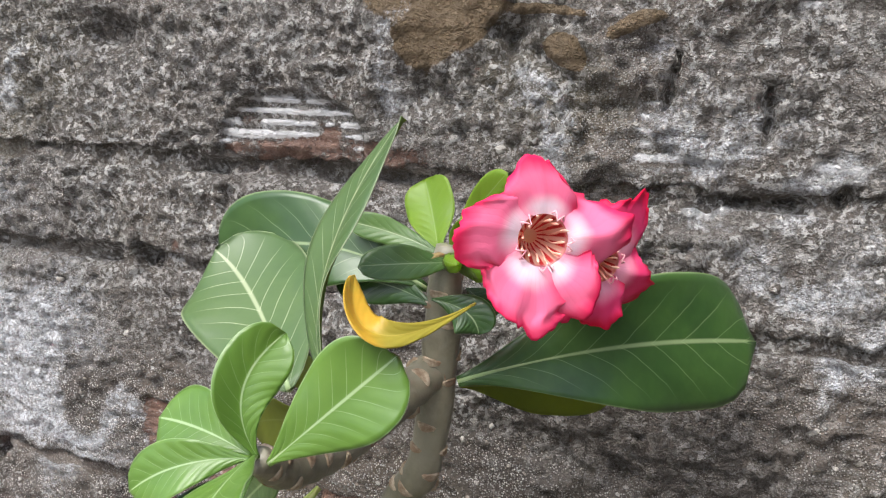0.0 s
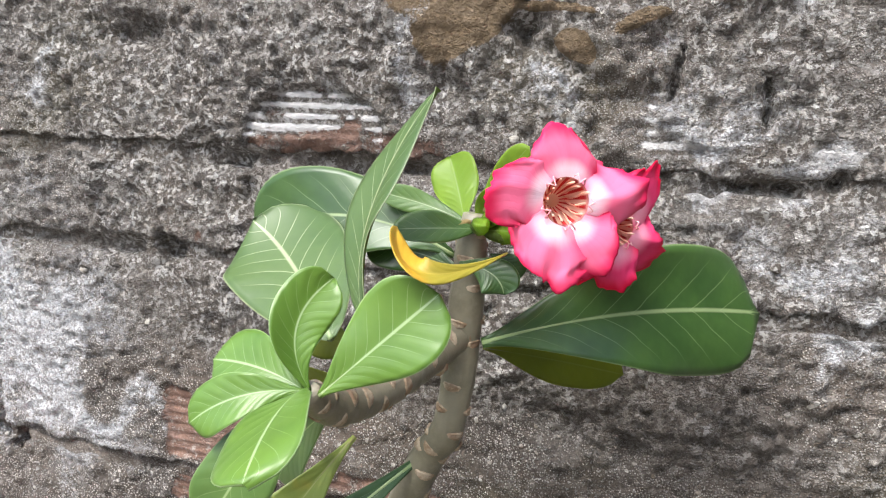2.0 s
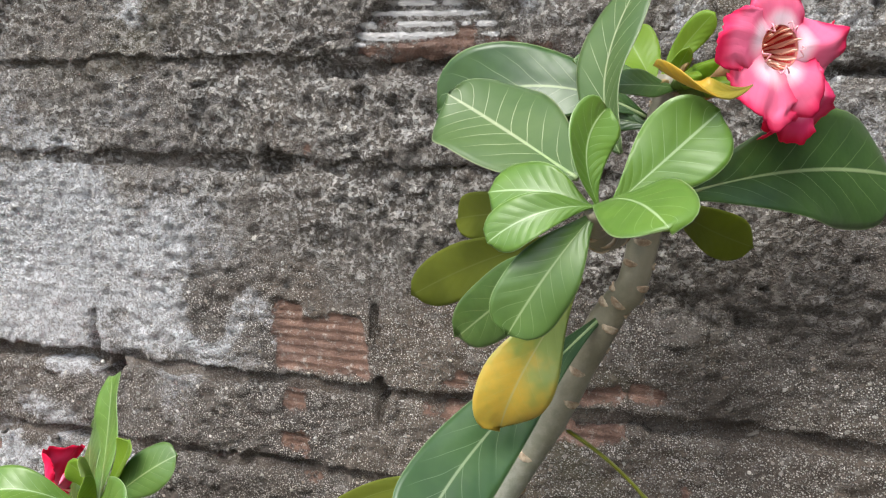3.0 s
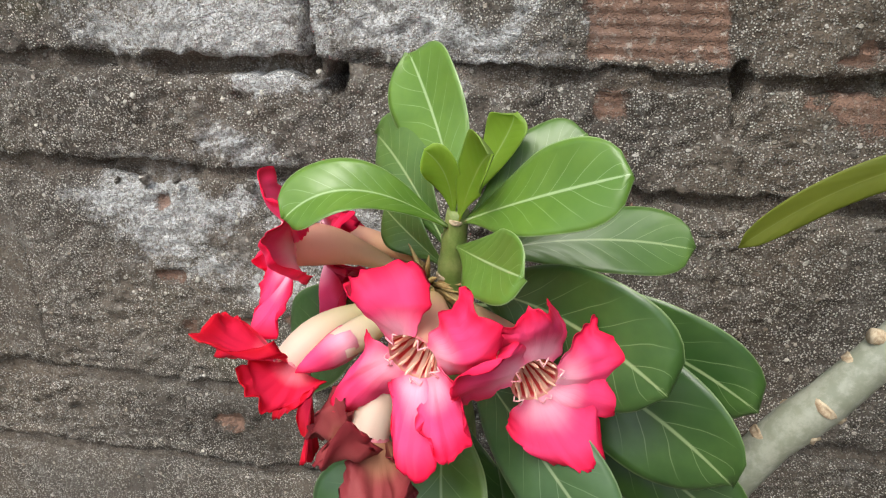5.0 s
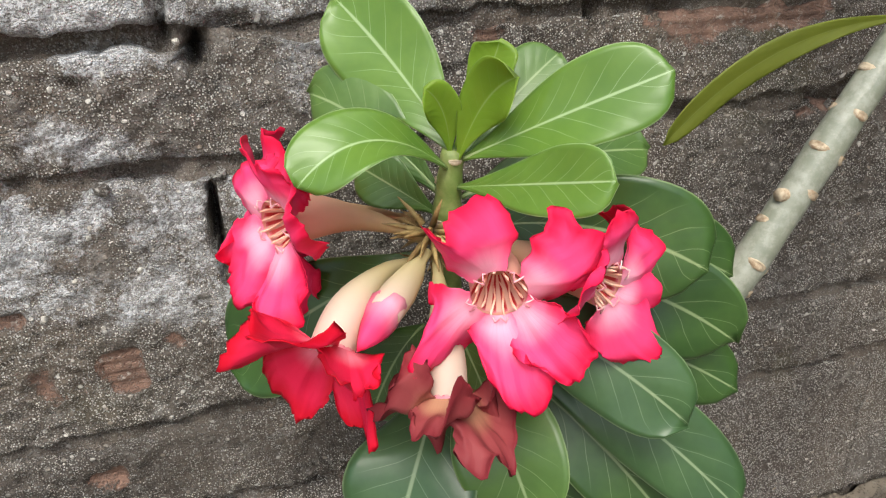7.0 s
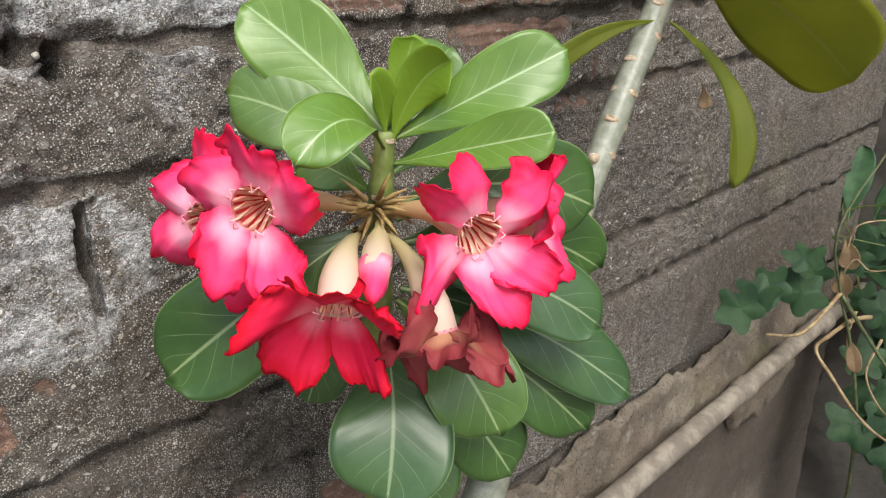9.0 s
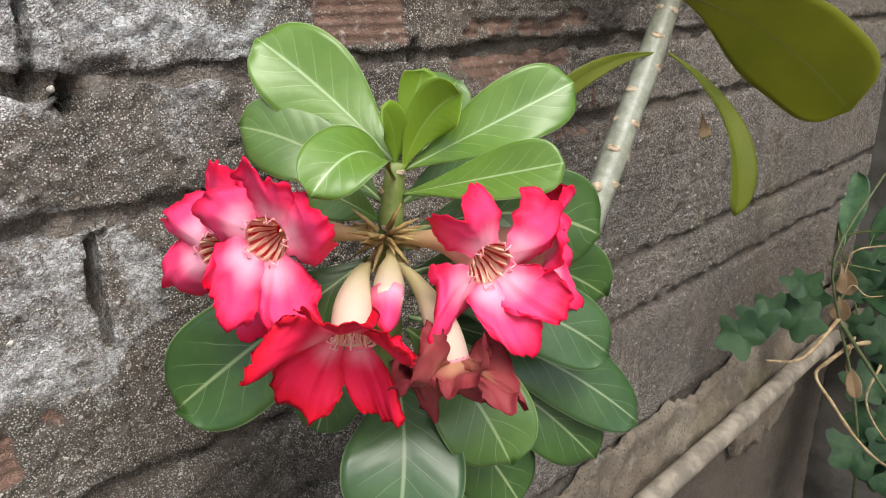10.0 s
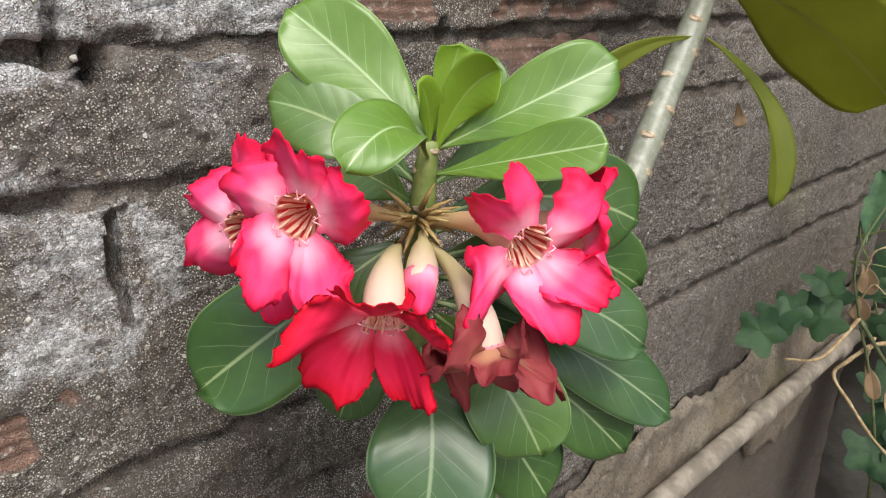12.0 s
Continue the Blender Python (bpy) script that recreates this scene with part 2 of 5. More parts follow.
leaf_yellow = leaf_material("leaf_yellow", rgb(0.47, 0.385, 0.045), rgb(0.38, 0.32, 0.035), rgb(0.60, 0.45, 0.08), 0.45, rgb(0.66, 0.38, 0.03), 0.25, 0.1)
leaf_yellowing = leaf_material("leaf_yellowing", rgb(0.34, 0.42, 0.10), rgb(0.26, 0.34, 0.07), rgb(0.5, 0.48, 0.2), 0.42, rgb(0.62, 0.42, 0.05), 0.25, 0.2)
leaf_under = leaf_material("leaf_underside", rgb(0.20, 0.28, 0.06), rgb(0.14, 0.21, 0.04), rgb(0.36, 0.44, 0.18), 0.5, None, 0.42, 0.2)
leaf_dry = leaf_material("leaf_dry", rgb(0.30, 0.20, 0.11), rgb(0.20, 0.125, 0.065), rgb(0.36, 0.27, 0.16), 0.7, None, 0.15, 0.2)


def plain_material(name, a, b, scale, rough, bump=0.4, depth=0.001):
    n = Net(name)
    col = n.mix(n.ramp(n.noise(scale, 5, 0.65), 0.35, 0.65), a, b)
    n.set(Base_Color=col, Roughness=rough)
    n.bump(n.noise(scale * 4, 5, 0.65), bump, depth)
    return n.mat


leaf_vine = plain_material("leaf_vine", rgb(0.026, 0.075, 0.030), rgb(0.055, 0.125, 0.045), 38, 0.6, 0.2, 0.0006)
pebble_pale = plain_material("pebble", rgb(0.42, 0.385, 0.33), rgb(0.66, 0.63, 0.57), 260, 0.9, 0.8, 0.0015)
rib_pale = plain_material("rib", rgb(0.25, 0.35, 0.14), rgb(0.36, 0.46, 0.22), 60, 0.45)
rib_olive = plain_material("rib_olive", rgb(0.24, 0.26, 0.07), rgb(0.33, 0.35, 0.12), 60, 0.5)
bark_n = Net("stem_bark")
c = bark_n.mix(bark_n.ramp(bark_n.noise(40, 5, 0.65), 0.35, 0.65), rgb(0.185, 0.168, 0.108), rgb(0.29, 0.265, 0.185))
c = bark_n.mix(bark_n.ramp(bark_n.noise(300, 4, 0.6), 0.5, 0.75, 0, 0.5), c, rgb(0.30, 0.28, 0.21))
c = bark_n.mix(bark_n.ramp(bark_n.noise(14, 4, 0.6), 0.5, 0.7, 0, 0.6), c, rgb(0.27, 0.27, 0.205))
s = bark_n.add("ShaderNodeSeparateXYZ")
bark_n.put(s.inputs[0], bark_n.place())
low = bark_n.ramp(bark_n.math("ADD", s.outputs[2], bark_n.math("MULTIPLY", bark_n.noise(30, 4), 0.06)), 1.02, 1.10, 0.75, 0)
c = bark_n.mix(low, c, bark_n.mix(bark_n.ramp(bark_n.noise(160, 5, 0.7), 0.4, 0.65), rgb(0.22, 0.245, 0.19), rgb(0.34, 0.355, 0.30)))
bark_n.set(Base_Color=c, Roughness=0.38)
bark_n.bump(bark_n.noise(220, 5, 0.65), 0.4, 0.001)
bark = bark_n.mat
scar = plain_material("leaf_scar", rgb(0.30, 0.20, 0.12), rgb(0.58, 0.48, 0.34), 240, 0.8)
young_bark = plain_material("young_stem", rgb(0.13, 0.19, 0.04), rgb(0.22, 0.26, 0.08), 120, 0.5)
vine_stem = plain_material("vine_stem", rgb(0.06, 0.085, 0.03), rgb(0.12, 0.13, 0.06), 90, 0.6)
bract_brown = plain_material("bract", rgb(0.25, 0.15, 0.05), rgb(0.42, 0.30, 0.12), 200, 0.7)


def petal_material(name, heart, body, edge, heart_to=0.55):
    """Petal: pale heart near the throat, pink body, crimson margin, fine long veins."""
    n = Net(name)
    u, v = n.uv()
    a = n.math("MULTIPLY", n.math("ABSOLUTE", n.math("SUBTRACT", u, 0.5)), 2.0)
    vv = n.math("ADD", v, n.math("MULTIPLY", n.math("SUBTRACT", n.noise(70, 3), 0.5), 0.22))
    glow = n.math("MULTIPLY", n.ramp(vv, 0.12, heart_to, 1, 0), n.ramp(a, 0.25, 0.95, 1, 0.25))
    col = n.mix(glow, body, heart)
    rim = n.math("MAXIMUM", n.ramp(vv, 0.66, 1.0), n.ramp(n.math("ADD", a, n.math("MULTIPLY", n.math("SUBTRACT", n.noise(60, 3), 0.5), 0.3)), 0.6, 1.0, 0, 0.9))
    rim = n.math("MULTIPLY", rim, n.ramp(vv, 0.15, 0.45))
    col = n.mix(rim, col, edge)
    line = n.ramp(n.math("ABSOLUTE", n.math("SUBTRACT", n.math("FRACT", n.math("MULTIPLY", u, 15.0)), 0.5)), 0.0, 0.2, 0.03, 0)
    col = n.mix(line, col, edge)
    n.set(Base_Color=col, Roughness=0.55)
    n.bsdf.inputs["Specular IOR Level"].default_value = 0.16
    n.bump(n.math("ADD", n.noise(55, 4, 0.6), n.math("MULTIPLY", line, 2.0)), 0.4, 0.001)
    tr = n.add("ShaderNodeBsdfTranslucent")
    n.put(tr.inputs[0], col)
    mx = n.add("ShaderNodeMixShader")
    mx.inputs[0].default_value = 0.12
    n.t.links.new(n.bsdf.outputs[0], mx.inputs[1])
    n.t.links.new(tr.outputs[0], mx.inputs[2])
    n.t.links.new(mx.outputs[0], n.t.nodes["Material Output"].inputs[0])
    return n.mat


petal_pink = petal_material("petal_pink", rgb(1.0, 0.74, 0.81), rgb(0.98, 0.19, 0.34), rgb(0.88, 0.022, 0.11), 0.44)
petal_rose = petal_material("petal_rose", rgb(1.0, 0.42, 0.56), rgb(0.93, 0.060, 0.20), rgb(0.80, 0.008, 0.060), 0.58)
petal_red = petal_material("petal_red", rgb(0.95, 0.24, 0.32), rgb(0.80, 0.018, 0.075), rgb(0.62, 0.004, 0.022), 0.40)
petal_dry = petal_material("petal_dry", rgb(0.48, 0.24, 0.14), rgb(0.29, 0.055, 0.058), rgb(0.21, 0.025, 0.032), 0.55)
tube_n = Net("flower_tube")
u, v = tube_n.uv()
c = tube_n.mix(tube_n.ramp(v, 0.25, 1.0), rgb(0.70, 0.60, 0.32), rgb(0.90, 0.74, 0.62))
tube_n.set(Base_Color=c, Roughness=0.5)
tube_n.bump(tube_n.noise(160, 3), 0.2, 0.0008)
tube_n.glow_through(c, 0.4)
tube_cream = tube_n.mat
tube_n = Net("flower_tube_rosy")
u, v = tube_n.uv()
c = tube_n.mix(tube_n.ramp(v, 0.1, 0.9), rgb(0.62, 0.44, 0.22), rgb(0.86, 0.46, 0.36))
tube_n.set(Base_Color=c, Roughness=0.5)
tube_n.bump(tube_n.noise(160, 3), 0.2, 0.0008)
tube_n.glow_through(c, 0.4)
tube_rosy = tube_n.mat
tube_n = Net("flower_throat")
u, v = tube_n.uv()
stripe = tube_n.ramp(tube_n.math("ABSOLUTE", tube_n.math("SUBTRACT", tube_n.math("FRACT", tube_n.math("MULTIPLY", u, 15.0)), 0.5)), 0.20, 0.36)
c = tube_n.mix(stripe, rgb(0.96, 0.64, 0.50), rgb(0.60, 0.035, 0.035))
c = tube_n.mix(tube_n.ramp(v, 0.02, 0.22, 1, 0), c, rgb(0.98, 0.40, 0.50))
tube_n.set(Base_Color=c, Roughness=0.55)
tube_n.glow_through(c, 0.45)
throat_striped = tube_n.mat
petal_frill = plain_material("petal_frill", rgb(0.94, 0.36, 0.42), rgb(0.96, 0.55, 0.56), 200, 0.5)
stamen_cream = plain_material("stamen", rgb(0.90, 0.40, 0.28), rgb(0.94, 0.66, 0.50), 200, 0.5)
dry_brown = plain_material("dry_stalk", rgb(0.24, 0.16, 0.08), rgb(0.42, 0.32, 0.18), 90, 0.8)
grass_green = plain_material("grass_blade", rgb(0.09, 0.13, 0.03), rgb(0.17, 0.20, 0.06), 60, 0.5)

# ---- helpers for building ----
def part(name, bm, material, parent=None, label="", smooth=True):
    """Links a bmesh as one mesh object under a thing or a part."""
    me = bpy.data.meshes.new(name)
    bm.to_mesh(me)
    bm.free()
    for m in (material if isinstance(material, (list, tuple)) else (material,)):
        me.materials.append(m)
    if smooth:
        me.polygons.foreach_set("use_smooth", [True] * len(me.polygons))
    ob = new(name, me)
    ob.parent = parent
    return tagged(ob, label)


def sheet(name, verts, faces, material, parent=None, label="", attrs=None, smooth=True):
    """The same from arrays of points and faces, with point attributes."""
    me = bpy.data.meshes.new(name)
    me.from_pydata(verts.tolist() if hasattr(verts, "tolist") else verts, [], faces.tolist() if hasattr(faces, "tolist") else faces)
    me.materials.append(material)
    for key, values in (attrs or {}).items():
        a = me.attributes.new(key, "FLOAT", "POINT")
        a.data.foreach_set("value", np.asarray(values, dtype=np.float32))
    if smooth:
        me.polygons.foreach_set("use_smooth", [True] * len(me.polygons))
    me.update()
    ob = new(name, me)
    ob.parent = parent
    return tagged(ob, label)


def grid_faces(nx, nz):
    i = np.arange(nx - 1)[None, :] + np.arange(nz - 1)[:, None] * nx
    i = i.ravel()
    return np.stack([i, i + 1, i + 1 + nx, i + nx], 1)


def lattice(x, z, size, seed):
    """Smooth random values, 0 to 1, on a lattice of that size in metres."""
    px, pz = np.asarray(x) / size + 1000.0, np.asarray(z) / size + 1000.0
    ix, iz = np.floor(px).astype(np.int64), np.floor(pz).astype(np.int64)
    fx, fz = px - ix, pz - iz
    fx, fz = fx * fx * (3 - 2 * fx), fz * fz * (3 - 2 * fz)

    def h(a, b):
        k = (a * 374761393 + b * 668265263 + seed * 1442695041) & 0xFFFFFFFF
        k = ((k ^ (k >> 13)) * 1274126177) & 0xFFFFFFFF
        return ((k ^ (k >> 16)) & 0xFFFF) / 65535.0
    top = h(ix, iz) * (1 - fx) + h(ix + 1, iz) * fx
    low = h(ix, iz + 1) * (1 - fx) + h(ix + 1, iz + 1) * fx
    return top * (1 - fz) + low * fz


def pebbles(x, z, size, share, seed):
    """Round grains stuck on the face: 0 between them, 1 on their tops."""
    px, pz = np.asarray(x) / size + 1000.0, np.asarray(z) / size + 1000.0
    ix, iz = np.floor(px).astype(np.int64), np.floor(pz).astype(np.int64)
    best = np.zeros_like(px)

    def h(a, b, k):
        v = (a * 374761393 + b * 668265263 + (seed + k) * 1442695041) & 0xFFFFFFFF
        v = ((v ^ (v >> 13)) * 1274126177) & 0xFFFFFFFF
        return ((v ^ (v >> 16)) & 0xFFFF) / 65535.0
    for dx in (-1, 0, 1):
        for dz in (-1, 0, 1):
            a, b = ix + dx, iz + dz
            r = 0.16 + 0.32 * h(a, b, 3) ** 2
            d = np.hypot(px - a - 0.2 - 0.6 * h(a, b, 1), pz - b - 0.2 - 0.6 * h(a, b, 2)) / r
            best = np.maximum(best, np.where(h(a, b, 4) < share, np.sqrt(np.clip(1 - d * d, 0, 1)) * r / 0.48, 0))
    return best


def step(v, lo, hi):
    s = np.clip((v - lo) / (hi - lo), 0, 1)
    return s * s * (3 - 2 * s)


def box_mask(x, z, x0, x1, z0, z1, soft=0.006):
    return step(x, x0 - soft, x0 + soft) * (1 - step(x, x1 - soft, x1 + soft)) * step(z, z0 - soft, z0 + soft) * (1 - step(z, z1 - soft, z1 + soft))


# ---- the brick wall: hollow clay bricks in courses of 14 and 6 cm, splattered with cement ----
WEST, EAST, FOOT, TOP = -0.75, 1.16, 0.0, 1.66

# bare clay: x from, to, z from, to, and how red
BARE = ((0.131, 0.150, 1.015, 1.054, 0.8),
        (0.133, 0.199, 1.002, 1.044, 0.85),
        (0.144, 0.163, 0.970, 0.988, 0.75),
        (0.142, 0.163, 0.943, 0.959, 0.75),
        (0.148, 0.163, 1.133, 1.150, 0.4),
        (0.245, 0.268, 1.003, 1.012, 0.8),
        (0.356, 0.383, 1.004, 1.017, 0.9),
        (0.334, 0.356, 0.981, 0.992, 0.9),
        (0.341, 0.381, 0.925, 0.933, 0.7),
        (0.387, 0.393, 0.941, 0.959, 0.9),
        (0.143, 0.166, 0.924, 0.932, 0.7),
        (0.236, 0.265, 0.981, 0.990, 0.6),
        (0.272, 0.301, 0.941, 0.948, 0.6),
        (-0.111, -0.086, 0.869, 0.879, 0.8),
        (-0.091, -0.077, 0.822, 0.845, 0.55),
        (-0.060, -0.040, 0.820, 0.849, 0.95),
        (-0.029, -0.017, 0.843, 0.853, 0.7),
        (-0.087, -0.059, 0.762, 0.774, 0.7),
        (-0.100, -0.087, 0.913, 0.923, 0.8),
        (-0.056, -0.040, 0.819, 0.850, 0.95),
        (-0.026, -0.016, 0.842, 0.852, 0.8),
        (0.052, 0.075, 0.718, 0.745, 0.6),
        (0.118, 0.177, 0.669, 0.708, 0.9),
        (0.252, 0.294, 1.005, 1.018, 0.7),
        (0.297, 0.357, 1.003, 1.016, 0.8),
        (0.250, 0.359, 0.977, 0.994, 0.85),
        (0.362, 0.388, 0.926, 0.939, 0.8),
        (0.250, 0.286, 0.970, 0.992, 0.6),
        (0.247, 0.280, 1.003, 1.010, 0.7),
        (0.137, 0.203, 1.005, 1.013, 0.6),
        (0.220, 0.315, 1.199, 1.213, 0.62),
        (0.449, 0.463, 1.205, 1.210, 0.55),
        (0.165, 0.202, 1.177, 1.186, 0.3),
        (0.330, 0.372, 0.548, 0.583, 0.7))
# whitewashed ribbed faces
WHITE = ((0.409, 0.454, 1.206, 1.248, 0.62),
        (0.459, 0.485, 1.273, 1.290, 0.8),
        (0.473, 0.510, 1.205, 1.240, 0.56),
        (0.461, 0.475, 1.262, 1.276, 0.6),
        (0.427, 0.461, 1.163, 1.201, 0.45))
# lime bloom: centre x, z, radii, strength
LIME = ((-0.040, 1.082, 0.075, 0.061, 1.5),
        (0.008, 1.079, 0.066, 0.040, 1),
        (-0.047, 1.019, 0.075, 0.029, 1.5),
        (-0.113, 1.004, 0.033, 0.008, 0.8),
        (0.058, 1.019, 0.062, 0.014, 0.7),
        (-0.097, 1.147, 0.030, 0.040, 0.6),
        (-0.086, 0.923, 0.077, 0.016, 1.1),
        (0.050, 1.246, 0.024, 0.024, 0.9),
        (0.033, 1.075, 0.020, 0.053, 1),
        (0.070, 1.028, 0.070, 0.016, 1.1),
        (0.081, 0.993, 0.051, 0.029, 0.6),
        (0.502, 1.146, 0.022, 0.045, 0.9),
        (0.442, 1.234, 0.018, 0.031, 0.7),
        (0.378, 1.217, 0.033, 0.012, 0.9),
        (0.379, 1.233, 0.016, 0.022, 0.8),
        (0.281, 1.242, 0.019, 0.018, 0.8),
        (0.494, 1.223, 0.019, 0.021, 0.8),
        (0.446, 1.188, 0.023, 0.017, 0.6),
        (-0.074, 0.913, 0.089, 0.026, 0.75),
        (-0.028, 1.011, 0.032, 0.007, 1.2),
        (-0.090, 1.013, 0.042, 0.007, 0.7),
        (-0.011, 0.896, 0.025, 0.026, 0.9),
        (0.045, 1.011, 0.056, 0.012, 0.8),
        (0.032, 0.903, 0.022, 0.027, 0.9),
        (-0.013, 0.913, 0.020, 0.021, 0.7),
        (-0.101, 0.923, 0.035, 0.015, 0.9))
# tan plaster that still clings: centre x, z, radii, strength
TAN = ((0.310, 1.283, 0.041, 0.023, 1),
        (0.307, 1.261, 0.014, 0.017, 1),
        (0.313, 1.273, 0.026, 0.020, 1),
        (0.383, 1.262, 0.010, 0.009, 1),
        (0.361, 1.281, 0.025, 0.003, 1),
        (0.405, 1.274, 0.010, 0.007, 0.6))
# dark stains and shade put into the colour: centre x, z, radii, strength
DARKENED = ((0.423, 1.073, 0.071, 0.028, 1),
        (0.390, 1.107, 0.064, 0.020, 0.5),
        (0.455, 1.071, 0.058, 0.038, 0.9),
        (0.107, 1.265, 0.042, 0.018, 0.7),
        (0.357, 1.261, 0.018, 0.016, 0.7),
        (0.187, 1.084, 0.081, 0.039, 0.45),
        (0.399, 1.021, 0.039, 0.041, 0.9),
        (0.789, 0.681, 0.394, 0.141, 0.7),
        (-0.087, 0.832, 0.084, 0.036, 0.35),
        (-0.040, 0.766, 0.147, 0.021, 0.7),
        (0.039, 0.780, 0.077, 0.038, 0.6),
        (0.143, 1.107, 0.058, 0.037, 0.5),
        (0.782, 0.817, 0.301, 0.086, 0.5),
        (-0.003, 0.829, 0.043, 0.038, 0.55),
        (0.088, 0.756, 0.056, 0.030, 0.8),
        (0.044, 0.772, 0.058, 0.037, 0.6),
        (1.325, 0.111, 0.489, 0.257, 1.3),
        (0.504, 0.528, 0.124, 0.067, 0.6),
        (0.750, 0.430, 0.500, 0.075, 1.5),
        (1.000, 0.360, 0.350, 0.130, 1.5),
        (0.300, 0.400, 0.350, 0.090, 1.2))
# bed joints that lie open: the joint's top, x from, to, depth
OPEN = ((1.200, 0.165, 0.311, 0.0135),
        (1.200, 0.311, 0.379, 0.004),
        (1.200, 0.379, 0.452, 0.006),
        (1.200, 0.452, 0.503, 0.008),
        (1.140, -0.008, 0.116, 0.0095),
        (1.140, 0.124, 0.142, 0.0075),
        (1.000, -0.140, 0.001, 0.01),
        (1.000, 0.207, 0.272, 0.0105),
        (1.000, 0.272, 0.421, 0.0105),
        (0.940, 0.033, 0.201, 0.006),
        (0.940, 0.201, 0.400, 0.01),
        (0.940, -0.179, -0.003, 0.006),
        (0.940, -0.142, -0.003, 0.0115),
        (1.000, -0.137, 0.002, 0.0125),
        (1.000, 0.209, 0.576, 0.0115),
        (0.940, 0.355, 0.440, 0.0115),
        (0.940, 0.440, 0.796, 0.0075),
        (0.800, 0.412, 0.941, 0.007),
        (0.740, 0.445, 0.966, 0.007),
        (0.800, -0.038, 0.109, 0.0085),
        (0.800, -0.049, 0.034, 0.007),
        (0.740, -0.036, 0.148, 0.008))
# upright joints that lie open: x, z from, to, half width, depth
CRACKS = ((0.0107, 0.9833, 0.9938, 0.0017, 0.016),
        (0.2049, 1.0297, 1.0478, 0.0022, 0.014),
        (0.2057, 0.9766, 1.0020, 0.0025, 0.012),
        (-0.0003, 0.9954, 1.0263, 0.0022, 0.012),
        (0.0134, 0.9839, 0.9959, 0.0030, 0.012),
        (0.4230, 1.2377, 1.2548, 0.0022, 0.01),
        (0.4627, 1.2249, 1.2416, 0.0020, 0.008),
        (0.1368, 1.1318, 1.1397, 0.0030, 0.01),
        (0.2044, 0.9877, 1.0008, 0.0030, 0.012),
        (0.0091, 0.9831, 0.9936, 0.0018, 0.014),
        (0.0059, 0.8745, 0.9245, 0.0021, 0.05),
        (0.3806, 0.9263, 0.9436, 0.0020, 0.008),
        (0.6486, 0.9623, 0.9764, 0.0020, 0.008),
        (0.1291, 1.1277, 1.1426, 0.0030, 0.01),
        (0.1142, 0.6989, 0.7339, 0.0030, 0.01))
# hollows and lumps of cement: centre x, z, radii, height
LUMPS = ((0.460, 1.200, 0.007, 0.004, -0.014),
        (0.480, 1.200, 0.007, 0.004, -0.013),
        (0.497, 1.200, 0.003, 0.004, -0.018),
        (0.114, 1.262, 0.022, 0.012, -0.012),
        (0.354, 1.264, 0.008, 0.009, -0.014),
        (0.306, 1.267, 0.029, 0.012, 0.009),
        (0.384, 1.262, 0.007, 0.007, 0.008),
        (0.370, 1.257, 0.005, 0.007, -0.01),
        (0.409, 1.238, 0.014, 0.005, -0.005),
        (0.278, 1.240, 0.010, 0.009, 0.006),
        (0.309, 1.240, 0.010, 0.008, -0.006),
        (0.339, 1.267, 0.007, 0.005, -0.008),
        (0.411, 1.257, 0.009, 0.008, -0.006),
        (0.461, 1.231, 0.003, 0.007, -0.008),
        (0.382, 1.062, 0.025, 0.015, -0.008),
        (0.422, 1.057, 0.008, 0.006, -0.01),
        (-0.000, 1.001, 0.004, 0.005, -0.012),
        (0.023, 1.001, 0.012, 0.003, -0.008),
        (0.008, 0.988, 0.005, 0.002, -0.008),
        (-0.040, 0.932, 0.005, 0.004, 0.007),
        (-0.102, 0.932, 0.003, 0.003, 0.007),
        (-0.081, 0.933, 0.004, 0.004, 0.006),
        (-0.120, 0.937, 0.004, 0.004, 0.006),
        (-0.041, 0.977, 0.003, 0.005, -0.004),
        (-0.100, 0.960, 0.005, 0.006, -0.005),
        (0.180, 1.086, 0.015, 0.013, -0.004),
        (0.211, 1.077, 0.006, 0.018, -0.004))


def ellipse(x, z, cx, cz, rx, rz):
    return np.exp(-(((x - cx) / rx) ** 2 + ((z - cz) / rz) ** 2))


